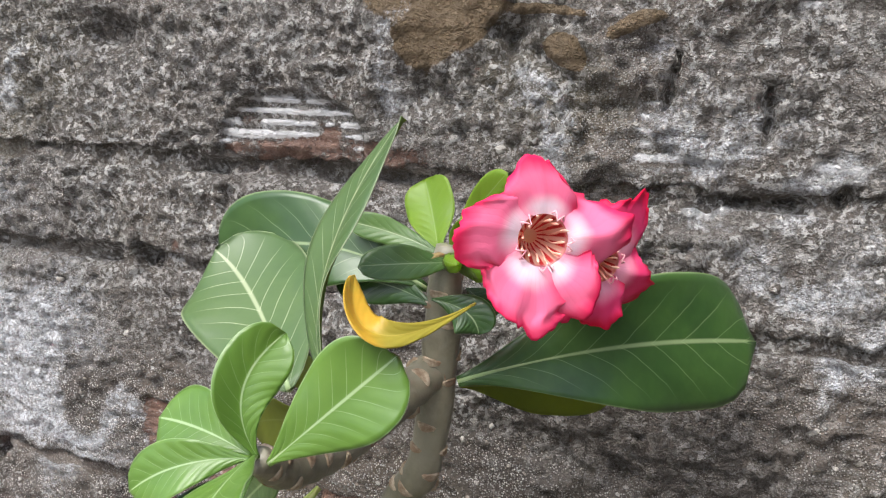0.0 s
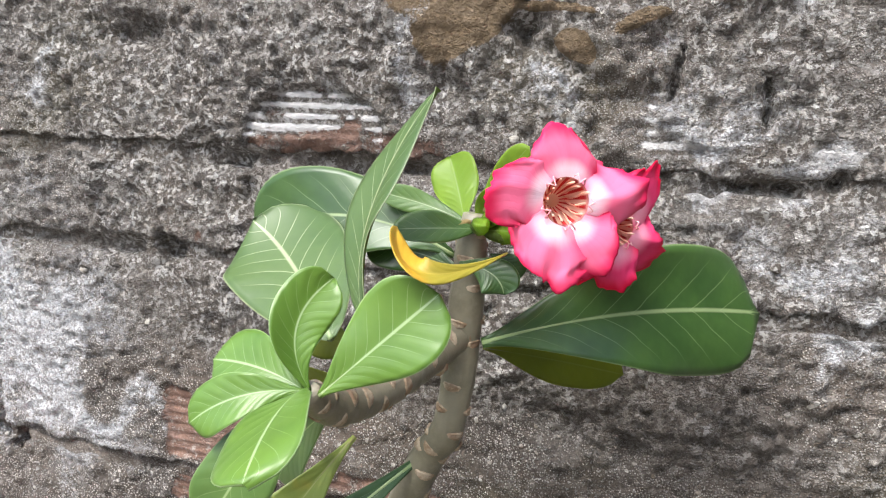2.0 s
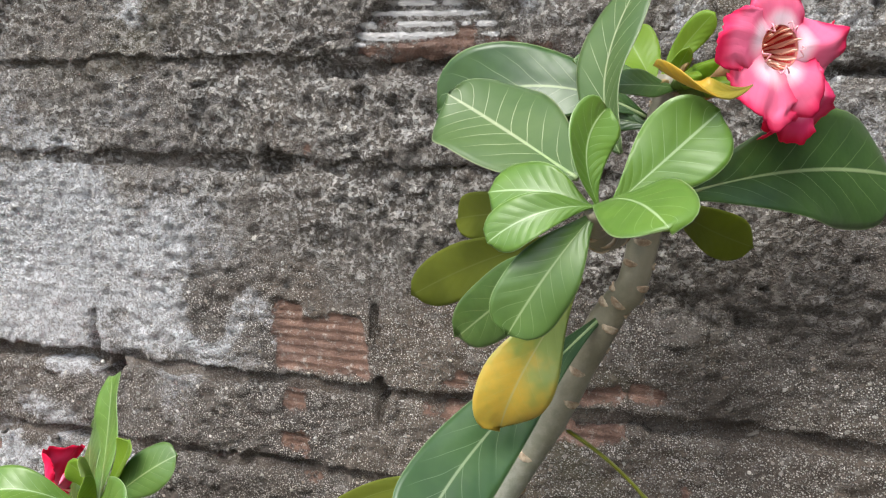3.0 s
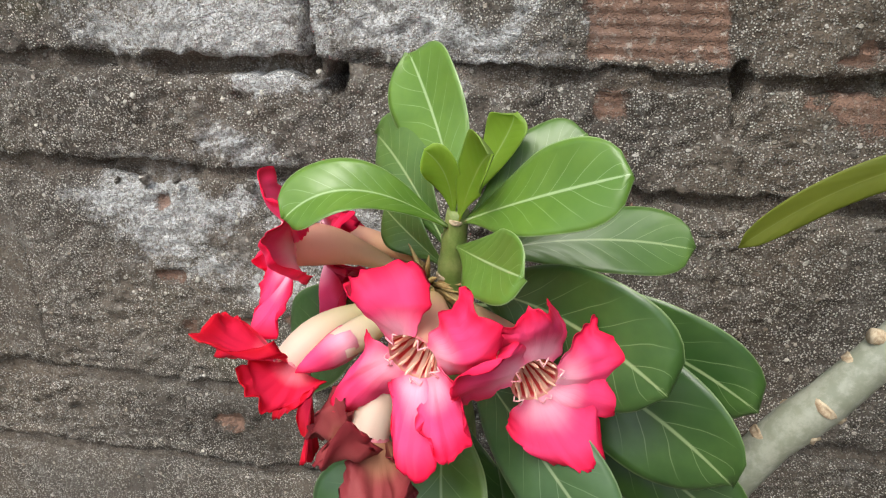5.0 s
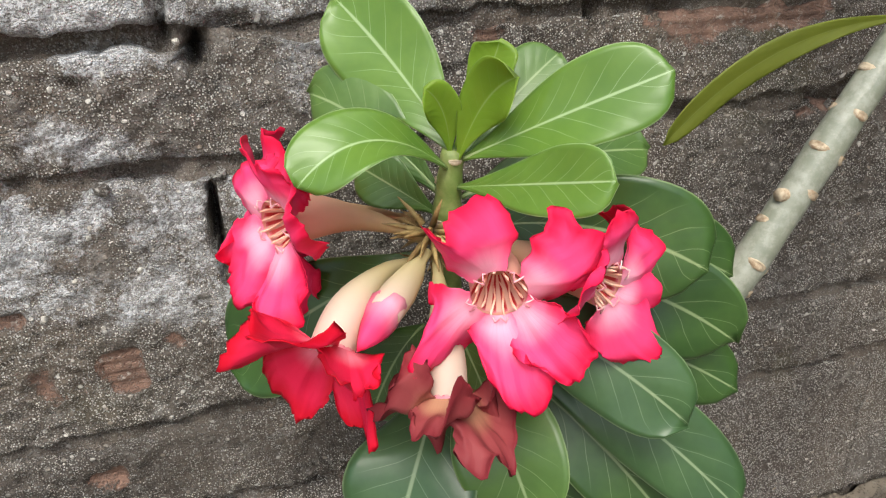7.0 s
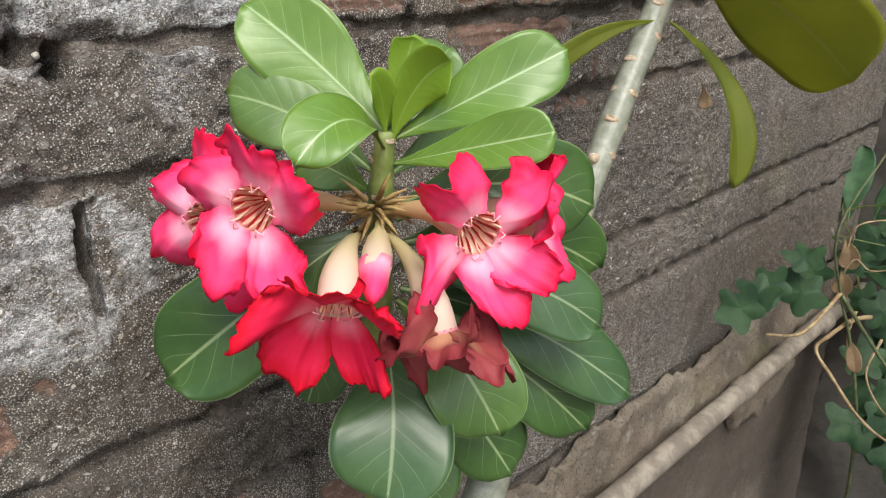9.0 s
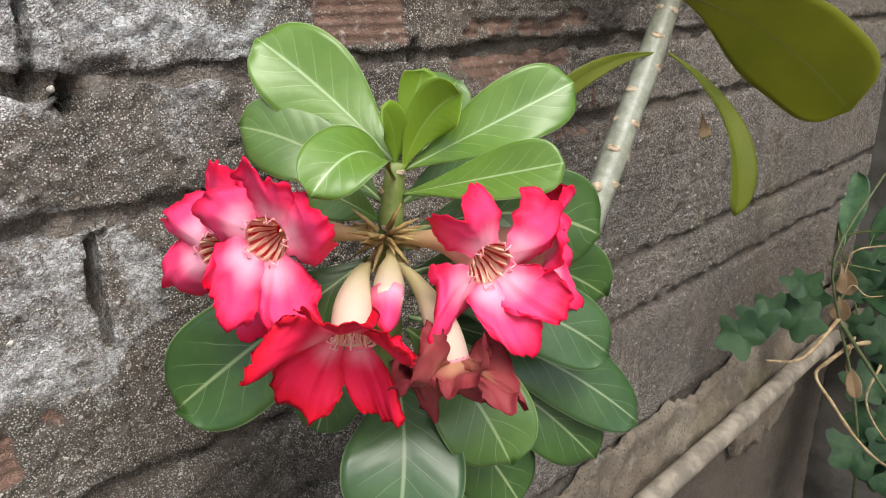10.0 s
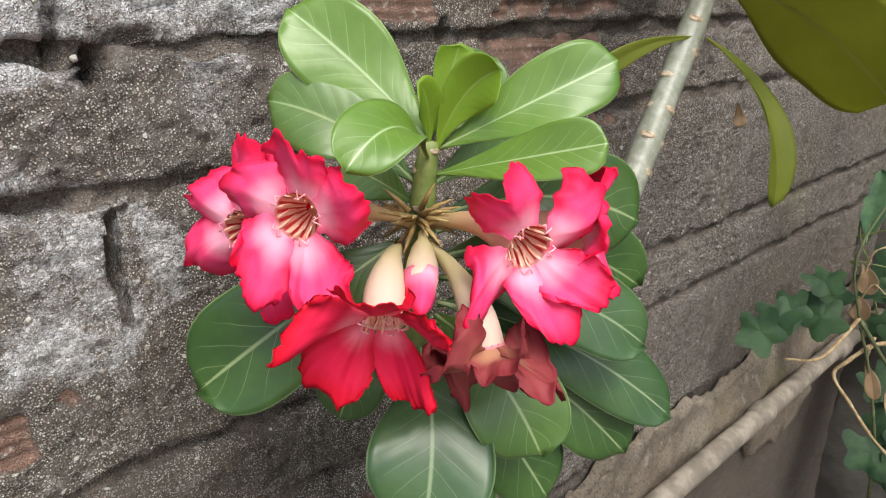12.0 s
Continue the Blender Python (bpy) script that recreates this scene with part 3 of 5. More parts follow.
def coat(x, z):
    """The cement's relief outwards in metres, and how bare, white and limy the face is."""
    wob_x, wob_z = (lattice(x, z, 0.03, 21) - 0.5) * 0.012, (lattice(x, z, 0.03, 22) - 0.5) * 0.010
    clay, white, lime = np.zeros_like(x), np.zeros_like(x), np.zeros_like(x)
    for x0, x1, z0, z1, k in BARE:
        clay = np.maximum(clay, k * box_mask(x + wob_x, z + wob_z, x0, x1, z0, z1))
    for x0, x1, z0, z1, k in WHITE:
        white = np.maximum(white, k * (0.25 + 0.9 * step(lattice(x, z, 0.017, 53), 0.3, 0.7)) * box_mask(x + wob_x, z + wob_z, x0, x1, z0, z1, 0.010))
    # an arched scar where the whitewashed brick shows
    arch = 1 - step(np.hypot((x + wob_x * 0.6 - 0.234) / 0.048, np.maximum(z + wob_z * 0.5 - 0.001 - 1.199, 0) / 0.037), 0.90, 1.0)
    arch = arch * step(z, 1.1985, 1.2005)
    worn = step(lattice(x, z, 0.014, 51) + 0.35 * (lattice(x, z, 0.005, 52) - 0.5), 0.20, 0.36) * step(z + wob_z, 1.203, 1.209)
    clay = np.maximum(clay, 0.58 * arch * (1 - 0.6 * worn))
    white = np.maximum(white, 0.95 * arch * worn)
    for cx, cz, rx, rz, k in LIME:
        lime = np.maximum(lime, k * ellipse(x + 6 * wob_x, z + 6 * wob_z, cx, cz, rx, rz))
    lime = lime + 0.22 * step(lattice(x, z, 0.09, 5), 0.5, 0.9)
    bare = np.maximum(np.maximum(arch, step(clay, 0.35, 0.75)), step(white, 0.3, 0.8))
    patch = 0.35 + 0.9 * step(lattice(x, z, 0.07, 31), 0.25, 0.8)
    comb = step(lattice(x, z, 0.11, 33), 0.35, 0.65)
    rough = (lattice(x, z, 0.045, 1) - 0.5) * (0.0022 + 0.0015 * step(z, 1.02, 1.10)) + (lattice(x, z, 0.016, 2) - 0.5) * (0.0011 + 0.0019 * step(z, 1.02, 1.10)) * patch
    lumpy = lambda size, seed, sx=1.0: np.minimum(1.0, np.abs(2 * lattice(x * sx + 0.3 * z, z - 0.2 * x, size, seed) - 1) * 1.6)
    rough += lumpy(0.013, 3, 0.7) * 0.0008 * comb + lumpy(0.010, 6) * (0.0013 + 0.0009 * step(z, 1.02, 1.10)) * patch
    rough += lumpy(0.0056, 4, 0.8) * 0.0014 * patch + (lattice(x * 0.6, z, 0.0036, 7) - 0.5) * 0.0026
    grit = np.maximum(pebbles(x, z, 0.0062, 0.40, 70) * 0.7, pebbles(x, z, 0.022, 0.22, 80) * 0.3)
    lump = step(z, 1.02, 1.10)
    rough += pebbles(x, z, 0.0115, 0.62, 90) * (0.0012 + 0.0036 * lump) * patch
    rough += pebbles(x, z, 0.0062, 0.55, 70) * (0.0016 + 0.0012 * lump) + pebbles(x, z, 0.022, 0.22, 80) * 0.0016
    ribs = 0.0010 * np.sin(2 * np.pi * (z + 0.0012 * lattice(x, z, 0.05, 9)) / 0.0060)
    rel = rough * (1 - bare) + (ribs - 0.0015) * bare + 0.0005 * np.sin(2 * np.pi * z / 0.0060) * comb * (1 - bare)
    white = white * (0.45 + 0.75 * step(np.sin(2 * np.pi * (z + 0.0012 * lattice(x, z, 0.05, 9)) / 0.0060), -0.4, 0.4))
    grit = grit * (1 - bare)
    for cx, cz, rx, rz, k in LUMPS:
        rel = rel + k * ellipse(x + wob_x, z + wob_z, cx, cz, rx, rz)
    for cx, z0, z1, half, k in CRACKS:
        along = np.clip((z - z0 + 0.004) / (z1 - z0 + 0.008), 0, 1)
        wide = half * (0.15 + 1.1 * np.sqrt(np.sin(np.pi * along))) * (0.55 + 0.9 * lattice(x * 0.2, z, 0.008, 24))
        rel = rel - k * (1 - step(np.abs(x - cx + wob_x * 0.5), wide * 0.6, wide * 1.25)) * (along > 0) * (along < 1)
    tan = np.zeros_like(x)
    for cx, cz, rx, rz, k in TAN:
        tan = np.maximum(tan, k * np.exp(-((((x + 1.6 * wob_x - cx) / rx) ** 2 + ((z + 1.6 * wob_z - cz) / rz) ** 2) ** 2)))
    darkened = np.zeros_like(x)
    for cx, cz, rx, rz, k in DARKENED:
        darkened = np.maximum(darkened, k * ellipse(x + 4 * wob_x, z + 4 * wob_z, cx, cz, rx, rz))
    rel = rel * (1 - 0.6 * step(tan, 0.4, 0.7)) + 0.004 * step(tan, 0.4, 0.6)
    return rel, {"clay": clay, "white": white, "lime": np.clip(lime, 0, 1.6), "grit": grit, "tan": tan, "darkened": darkened, "sand": 1.0 - 0.6 * lump * (0.4 + 0.6 * step(lattice(x, z, 0.05, 34), 0.2, 0.6))}


def open_depth(x, z):
    """How deep the bed joints lie open at a place."""
    d = np.zeros_like(x)
    wob = (lattice(x, z, 0.016, 8) - 0.5) * 0.009 + (lattice(x, z, 0.006, 18) - 0.5) * 0.006
    plug = step(lattice(x, z * 0.3, 0.026, 19), 0.30, 0.48)
    for top, x0, x1, k in OPEN:
        m = step(x, x0 - 0.006, x0 + 0.006) * (1 - step(x, x1 - 0.006, x1 + 0.006))
        d = np.maximum(d, k * m * plug * step(z + wob, top - 0.0145, top - 0.0095) * (1 - step(z + wob * 0.6, top - 0.001, top + 0.003)))
    return d


def wall_core():
    xs = np.concatenate([np.arange(WEST, 0.60, 0.004), np.arange(0.60, EAST + 0.004, 0.008)])
    zs = np.concatenate([np.arange(FOOT, 0.60, 0.012), np.arange(0.60, TOP, 0.004)])
    X, Z = np.meshgrid(xs, zs)
    x, z = X.ravel(), Z.ravel()
    rel, marks = coat(x, z)
    joint = np.maximum(open_depth(x, z), 0.001 + 0.003 * lattice(x, z, 0.03, 61))
    rel = rel - joint
    rel = np.where(z < 0.60, rel - 0.006, rel)
    front = np.stack([x, -rel, z], 1)
    nx, nz = len(xs), len(zs)
    faces = grid_faces(nx, nz)
    # back of the wall
    n0 = len(front)
    back = np.array([[WEST, 0.12, FOOT], [xs[-1], 0.12, FOOT], [xs[-1], 0.12, zs[-1]], [WEST, 0.12, zs[-1]]])
    quads = faces.tolist() + [[n0 + 1, n0, n0 + 3, n0 + 2],
                              [n0, n0 + 1, nx - 1, 0], [n0 + 3, nx * (nz - 1), nx * nz - 1, n0 + 2],
                              [n0, 0, nx * (nz - 1), n0 + 3], [nx - 1, n0 + 1, n0 + 2, nx * nz - 1]]
    ends = [0.0] * 4
    ob = sheet("wall_north", np.concatenate([front, back]), quads, mortar, None, "", {k: [*(v * (0.0 if k == "clay" else 1.0 if k in ("sand", "darkened") else 0.7)), *ends] for k, v in marks.items()})
    return tagged(ob, "old garden wall of cement-splattered clay bricks with open joints", "wall", kind="structure")


wall = wall_core()


def brick(x0, x1, z0, z1, grain):
    """One brick: a weathered, cement-smeared front on a block with worn edges."""
    xs, zs = np.linspace(x0, x1, max(4, int((x1 - x0) / grain))), np.linspace(z0, z1, max(4, int((z1 - z0) / grain)))
    X, Z = np.meshgrid(xs, zs)
    x, z = X.ravel(), Z.ravel()
    rel, marks = coat(x, z)
    far = np.minimum(z - z0, z1 - z) + (lattice(x, z, 0.008, 12) - 0.5) * 0.004
    gap = np.maximum(open_depth(x, np.full_like(x, z0 - 0.005)) * (z < (z0 + z1) / 2), open_depth(x, np.full_like(x, z1 + 0.005)) * (z >= (z0 + z1) / 2))
    gap = 0.06 + 0.7 * np.clip(gap / 0.012, 0, 1)
    rel = rel + 0.0022 - 0.0055 * gap * np.exp(-np.maximum(far, 0) / 0.0018)
    edge = (far - (lattice(x, z, 0.02, 14) - 0.35) * 0.006) < 0
    rel = np.where(edge, rel - 0.003 * gap, rel)
    nx, nz = len(xs), len(zs)
    # ragged upper and lower edges
    up = z > (z0 + z1) / 2
    rim = np.where(up, z1, z0)
    ragged = (lattice(x, rim, 0.019, 15) - 0.45) * 0.006 + (lattice(x, rim, 0.006, 16) - 0.5) * 0.004
    ragged = ragged * step(np.minimum(x - x0, x1 - x), 0.0, 0.016)
    z = z + np.where(up, 1, -1) * ragged * np.exp(-np.abs(rim - z) / 0.006)
    front = np.stack([x, -rel, z], 1)
    ring = [*range(nx), *range(2 * nx - 1, nx * nz, nx), *range(nx * nz - 2, nx * (nz - 1) - 1, -1), *range(nx * (nz - 2), 0, -nx)]
    back = front[ring].copy()
    back[:, 1] = 0.02
    n0, k = nx * nz, len(ring)
    side = [[ring[i], n0 + i, n0 + (i + 1) % k, ring[(i + 1) % k]] for i in range(k)]
    tail = lambda v: [*v, *v[ring]]
    sheet("brick", np.concatenate([front, back]), grid_faces(nx, nz).tolist() + side, cement, wall, "", {k: tail(v) for k, v in marks.items()})


def lay_bricks():
    for row in range(3, 9):
        base = row * 0.2
        for z0, z1, shift in ((base, base + 0.1295, {3: 0.06, 4: 0.010, 5: 0.0, 6: 0.075}.get(row, 0.03)), (base + 0.14, base + 0.1895, {3: 0.1, 4: 0.013, 5: 0.13}.get(row, 0.05))):
            if z1 > TOP:
                continue
            x = WEST - 0.05 + shift
            while x < EAST - 0.02:
                x0, x1 = max(WEST, x), min(EAST, x + 0.2)
                if x1 - x0 > 0.03:
                    near = x0 > -0.36 and x0 < 0.60 and z0 > 0.7 and z1 < 1.45
                    brick(x0, x1, z0, z1, 0.0019 if near else 0.0032 if x0 > 0.5 and x0 < 1.0 and z0 > 0.55 and z1 < 1.25 else 0.006)
                x += 0.2


# ground, the return wall at the corner, the pipe and its bed of plaster
def ground():
    bm = bmesh.new()
    bmesh.ops.create_grid(bm, x_segments=8, y_segments=8, size=400)
    ob = part("ground", bm, soil, None, "", False)
    tagged(ob, "pale dry sandy earth reaching to the horizon", "ground", kind="structure")


ground()


def return_wall():
    ys, zs = np.arange(-2.2, 0.021, 0.02), np.arange(0.0, 1.9, 0.02)
    Y, Z = np.meshgrid(ys, zs)
    y, z = Y.ravel(), Z.ravel()
    rel = (lattice(y, z, 0.12, 41) - 0.5) * 0.02 + (lattice(y, z, 0.04, 42) - 0.5) * 0.008
    front = np.stack([EAST - rel, y, z], 1)
    nx, nz = len(ys), len(zs)
    n0 = len(front)
    back = np.array([[EAST + 0.15, ys[0], 0], [EAST + 0.15, ys[-1], 0], [EAST + 0.15, ys[-1], zs[-1]], [EAST + 0.15, ys[0], zs[-1]]])
    quads = grid_faces(nx, nz)[:, ::-1].tolist() + [[n0, n0 + 1, n0 + 2, n0 + 3], [n0 + 3, n0 + 2, nx * nz - 1, nx * (nz - 1)], [0, nx * (nz - 1), n0 + 3, n0], [n0 + 1, nx - 1, nx * nz - 1, n0 + 2]]
    ob = sheet("wall_east", np.concatenate([front, back]), quads, grey_render)
    tagged(ob, "grey weathered cement-rendered return wall at the corner", "wall", kind="structure")


return_wall()


def tube(bm, points, radii, sides=8, cap=True, uv=None):
    """A tube through the points, with those radii; returns the rings."""
    pts = [Vector(p) for p in points]
    rings, up = [], Vector((0.13, 0.21, 0.97))
    for i, p in enumerate(pts):
        t = (pts[min(i + 1, len(pts) - 1)] - pts[max(i - 1, 0)]).normalized()
        side = t.cross(up)
        side = side.normalized() if side.length > 1e-4 else t.orthogonal().normalized()
        up = side.cross(t).normalized()
        r = radii[i] if hasattr(radii, "__len__") else radii
        rings.append([bm.verts.new(p + (side * math.cos(a) + up * math.sin(a)) * r) for a in (2 * math.pi * k / sides for k in range(sides))])
    for i in range(len(rings) - 1):
        for k in range(sides):
            f = bm.faces.new((rings[i][k], rings[i][(k + 1) % sides], rings[i + 1][(k + 1) % sides], rings[i + 1][k]))
            if uv:
                for loop, (a, b) in zip(f.loops, ((k, i), (k + 1, i), (k + 1, i + 1), (k, i + 1))):
                    loop[uv].uv = (a / sides, b / (len(rings) - 1))
    if cap:
        bm.faces.new(rings[0][::-1]), bm.faces.new(rings[-1])
    return rings


def pipe_run():
    thing = tagged(new("drain_pipe"), "weathered beige pipe fixed along the wall in crumbling plaster", "pipe")
    thing.location = (0.3, -0.03, 0.526)
    xs = np.arange(-0.7, EAST + 0.01, 0.02)
    bm = bmesh.new()
    tube(bm, [(x - 0.3, 0.002 * math.sin(x * 9), 0.0015 * math.sin(x * 14)) for x in xs], 0.0125, 14)
    part("pipe", bm, pvc, thing)
    for x in (0.72, 0.98):
        bm = bmesh.new()
        tube(bm, [(x - 0.3 - 0.016, 0, 0), (x - 0.3 - 0.012, 0, 0), (x - 0.3 + 0.012, 0, 0), (x - 0.3 + 0.016, 0, 0)], [0.0128, 0.0150, 0.0150, 0.0128], 14)
        part("collar", bm, pvc, thing)
    # plaster that beds the pipe: a ragged band above it and a torn flap below
    xs = np.arange(-0.7, EAST, 0.004)
    rows = 30
    verts, faces = [], []
    for j in range(rows):
        s = j / (rows - 1)
        for x in xs:
            ragged = 0.018 + 0.045 * lattice(x, 0.0, 0.11, 51) + 0.020 * lattice(x, 0.0, 0.026, 52) + 0.014 * lattice(x, 0.0, 0.010, 56)
            low = -0.012 - 0.085 * step(lattice(x, 0.0, 0.17, 53), 0.45, 0.75) - 0.02 * lattice(x, 0.0, 0.02, 54)
            zz = low + (ragged - low) * s
            edge = 0.004 if j in (0, rows - 1) else -0.007 - 0.006 * math.exp(-(((zz - 0.012) / 0.02) ** 2))
            yy = 0.030 + edge - (0.007 * (lattice(x, zz, 0.022, 55) - 0.5) + 0.004 * (lattice(x, zz, 0.008, 57) - 0.5)) * (0 if j in (0, rows - 1) else 1)
            if 0 < j < rows - 1:
                yy = min(yy, 0.026)
            verts.append((x - 0.3, yy - 0.003, zz))
    sheet("plaster_bed", np.array(verts), grid_faces(len(xs), rows), plaster, thing, "ragged crumbling plaster bedding the pipe")


pipe_run()

# ---- plants ----
def bezier(b, m, t, s):
    b, m, t = Vector(b), Vector(m), Vector(t)
    c = m * 2 - (b + t) * 0.5
    return b * (1 - s) ** 2 + c * (2 * s * (1 - s)) + t * s ** 2


def leaf_width(s, blunt=3.0, belly=0.68):
    """Outline of a paddle-shaped leaf: narrow stalk, broadest at the belly, round end with a short point."""
    grow = 0.07 + 0.93 * (math.sin(min(1.0, s / belly) * math.pi / 2) ** (1.45 if belly > 0.6 else 0.8))
    if s > belly:
        q = (s - belly) / (1 - belly)
        grow *= max(0.0, 1 - q ** blunt) ** 0.55
    return grow


LEAF_COUNT = [0]
LEAF_LOOK = {"leaf_yellow": "yellow withered leaf", "leaf_yellowing": "pale green leaf turning yellow", "leaf_dry": "dry brown leaf", "leaf_olive": "olive leaf with light shining through", "leaf_young": "young light green leaf"}


def leaf(plant, base, mid, tip, width, normal, material, fold=8, ripple=0.075, under=None, blunt=3.0, belly=0.68):
    """A thick waxy leaf along a bent midrib; its blade is a closed skin with a darker top and a paler back."""
    LEAF_COUNT[0] += 1
    rnd = random.Random(LEAF_COUNT[0] * 7 + 3)
    n, m = 26, 14
    thick = 0.00055
    org = Vector(plant.location)
    top_rows, low_rows = [], []
    bm = bmesh.new()
    uv = bm.loops.layers.uv.new("UVMap")
    phase, twist = rnd.uniform(0, 6), rnd.uniform(-0.12, 0.12)
    ribs = []
    for i in range(n + 1):
        s = i / n
        p = bezier(base, mid, tip, s)
        t = (bezier(base, mid, tip, min(1, s + 0.02)) - bezier(base, mid, tip, max(0, s - 0.02))).normalized()
        nn = Vector(normal)
        nn = (nn - t * nn.dot(t)).normalized()
        side = t.cross(nn).normalized()
        tw = twist * (s - 0.4)
        nn, side = nn * math.cos(tw) + side * math.sin(tw), side * math.cos(tw) - nn * math.sin(tw)
        w = width * 0.5 * leaf_width(s, blunt, belly) * (1 + 0.025 * math.sin(9 * s + 2 * phase))
        if i == n:
            w = width * 0.012
        tr, lr = [], []
        for j in range(m + 1):
            u = 2 * j / m - 1
            lift = math.tan(radians(fold)) * abs(u) ** 1.3 - 0.10 * u * u * (s > 0.2) * (s - 0.2)
            wave = ripple * math.sin(7.5 * s + phase + (1.7 if u > 0 else 0)) * abs(u) ** 2 * min(1, s * 2)
            q = p + side * (u * w) + nn * (w * lift + width * wave) - org
            th = thick * (1 - 0.75 * abs(u) ** 4)
            tr.append(bm.verts.new(q + nn * th))
            lr.append(bm.verts.new(q - nn * th))
        top_rows.append(tr), low_rows.append(lr)
        ribs.append((p - org, nn))

    def quad(vs, us, mat):
        f = bm.faces.new(vs)
        f.material_index, f.smooth = mat, True
        for loop, c in zip(f.loops, us):
            loop[uv].uv = c
    for i in range(n):
        for j in range(m):
            us = ((j / m, i / n), ((j + 1) / m, i / n), ((j + 1) / m, (i + 1) / n), (j / m, (i + 1) / n))
            a, b = top_rows, low_rows
            quad((a[i][j], a[i][j + 1], a[i + 1][j + 1], a[i + 1][j]), us, 0)
            quad((b[i][j], b[i + 1][j], b[i + 1][j + 1], b[i][j + 1]), (us[0], us[3], us[2], us[1]), 1)
        for j, o in ((0, 0), (m, 1)):
            vs = (top_rows[i][j], top_rows[i + 1][j], low_rows[i + 1][j], low_rows[i][j])
            quad(vs if j == 0 else vs[::-1], ((o, i / n), (o, (i + 1) / n), (o, (i + 1) / n), (o, i / n)), 0)
    for i in (0, n):
        for j in range(m):
            vs = (top_rows[i][j], low_rows[i][j], low_rows[i][j + 1], top_rows[i][j + 1])
            quad(vs if i == 0 else vs[::-1], ((j / m, i / n),) * 4, 0)
    bmesh.ops.recalc_face_normals(bm, faces=bm.faces)
    blade = part("leaf", bm, (material, under or (leaf_under if material not in (leaf_olive, leaf_moss, leaf_yellow, leaf_yellowing, leaf_vine) else material)), plant, LEAF_LOOK.get(material.name, ""))
    # raised midrib
    bm = bmesh.new()
    k = max(0.35, min(1.0, width / 0.03))
    tube(bm, [p - nn * 0.0001 for p, nn in ribs[:n]], [(0.00110 - 0.00088 * (i / n) ** 0.8) * k for i in range(n)], 6)
    part("midrib", bm, rib_olive if material in (leaf_olive, leaf_moss, leaf_yellow, leaf_yellowing) else rib_pale, blade)
    return blade


def spline(points, k):
    """k points along a smooth curve through the points."""
    pts = [Vector(p) for p in points]
    pts = [pts[0] * 2 - pts[1]] + pts + [pts[-1] * 2 - pts[-2]]
    res = []
    for i in range(k):
        f = i / (k - 1) * (len(pts) - 3)
        j = min(int(f), len(pts) - 4)
        s = f - j
        a, b, c, d = pts[j:j + 4]
        res.append(0.5 * ((2 * b) + (c - a) * s + (2 * a - 5 * b + 4 * c - d) * s * s + (3 * b - a - 3 * c + d) * s ** 3))
    return res


def stem(plant, name, points, radii, material, scars=0, seed=1, scar_from=0.0):
    """A fleshy stem with swollen nodes, and leaf scars on it as parts of their own."""
    rnd = random.Random(seed)
    org = Vector(plant.location)
    k = 44
    pts = spline(points, k)
    rr = np.interp(np.linspace(0, 1, k), np.linspace(0, 1, len(radii)), radii)
    rr = [r * (1 + 0.045 * math.sin(i * 1.9 + seed) + rnd.uniform(-0.02, 0.02)) for i, r in enumerate(rr)]
    bm = bmesh.new()
    tube(bm, [p - org for p in pts], rr, 14)
    ob = part(name, bm, material, plant)
    for q in range(scars):
        i = int(scar_from * k + (k - 2) * (1 - scar_from) * (q + rnd.uniform(0.2, 0.8)) / scars)
        i = max(1, min(k - 2, i))
        t = (pts[i + 1] - pts[i - 1]).normalized()
        a = q * 2.4 + rnd.uniform(-0.4, 0.4)
        s1 = t.orthogonal().normalized()
        out = (Matrix.Rotation(a, 3, t) @ s1).normalized()
        across = t.cross(out)
        c = pts[i] + out * rr[i] * 0.97 - org
        bm = bmesh.new()
        rings = []
        for ring, (rad, h) in enumerate(((1.0, 0.0), (0.8, 0.16), (0.35, 0.10))):
            rings.append([bm.verts.new(c + across * (math.cos(b) * rad * rr[i] * 0.60) + t * (math.sin(b) * rad * rr[i] * (0.16 if math.sin(b) > 0 else 0.36)) + out * (h * rr[i] - 0.20 * rr[i] * rad * math.cos(b) ** 2)) for b in (2 * math.pi * v / 10 for v in range(10))])
        for r in range(2):
            for v in range(10):
                bm.faces.new((rings[r][v], rings[r][(v + 1) % 10], rings[r + 1][(v + 1) % 10], rings[r + 1][v]))
        bm.faces.new(rings[2])
        part("leaf_scar", bm, scar, ob)
    return ob


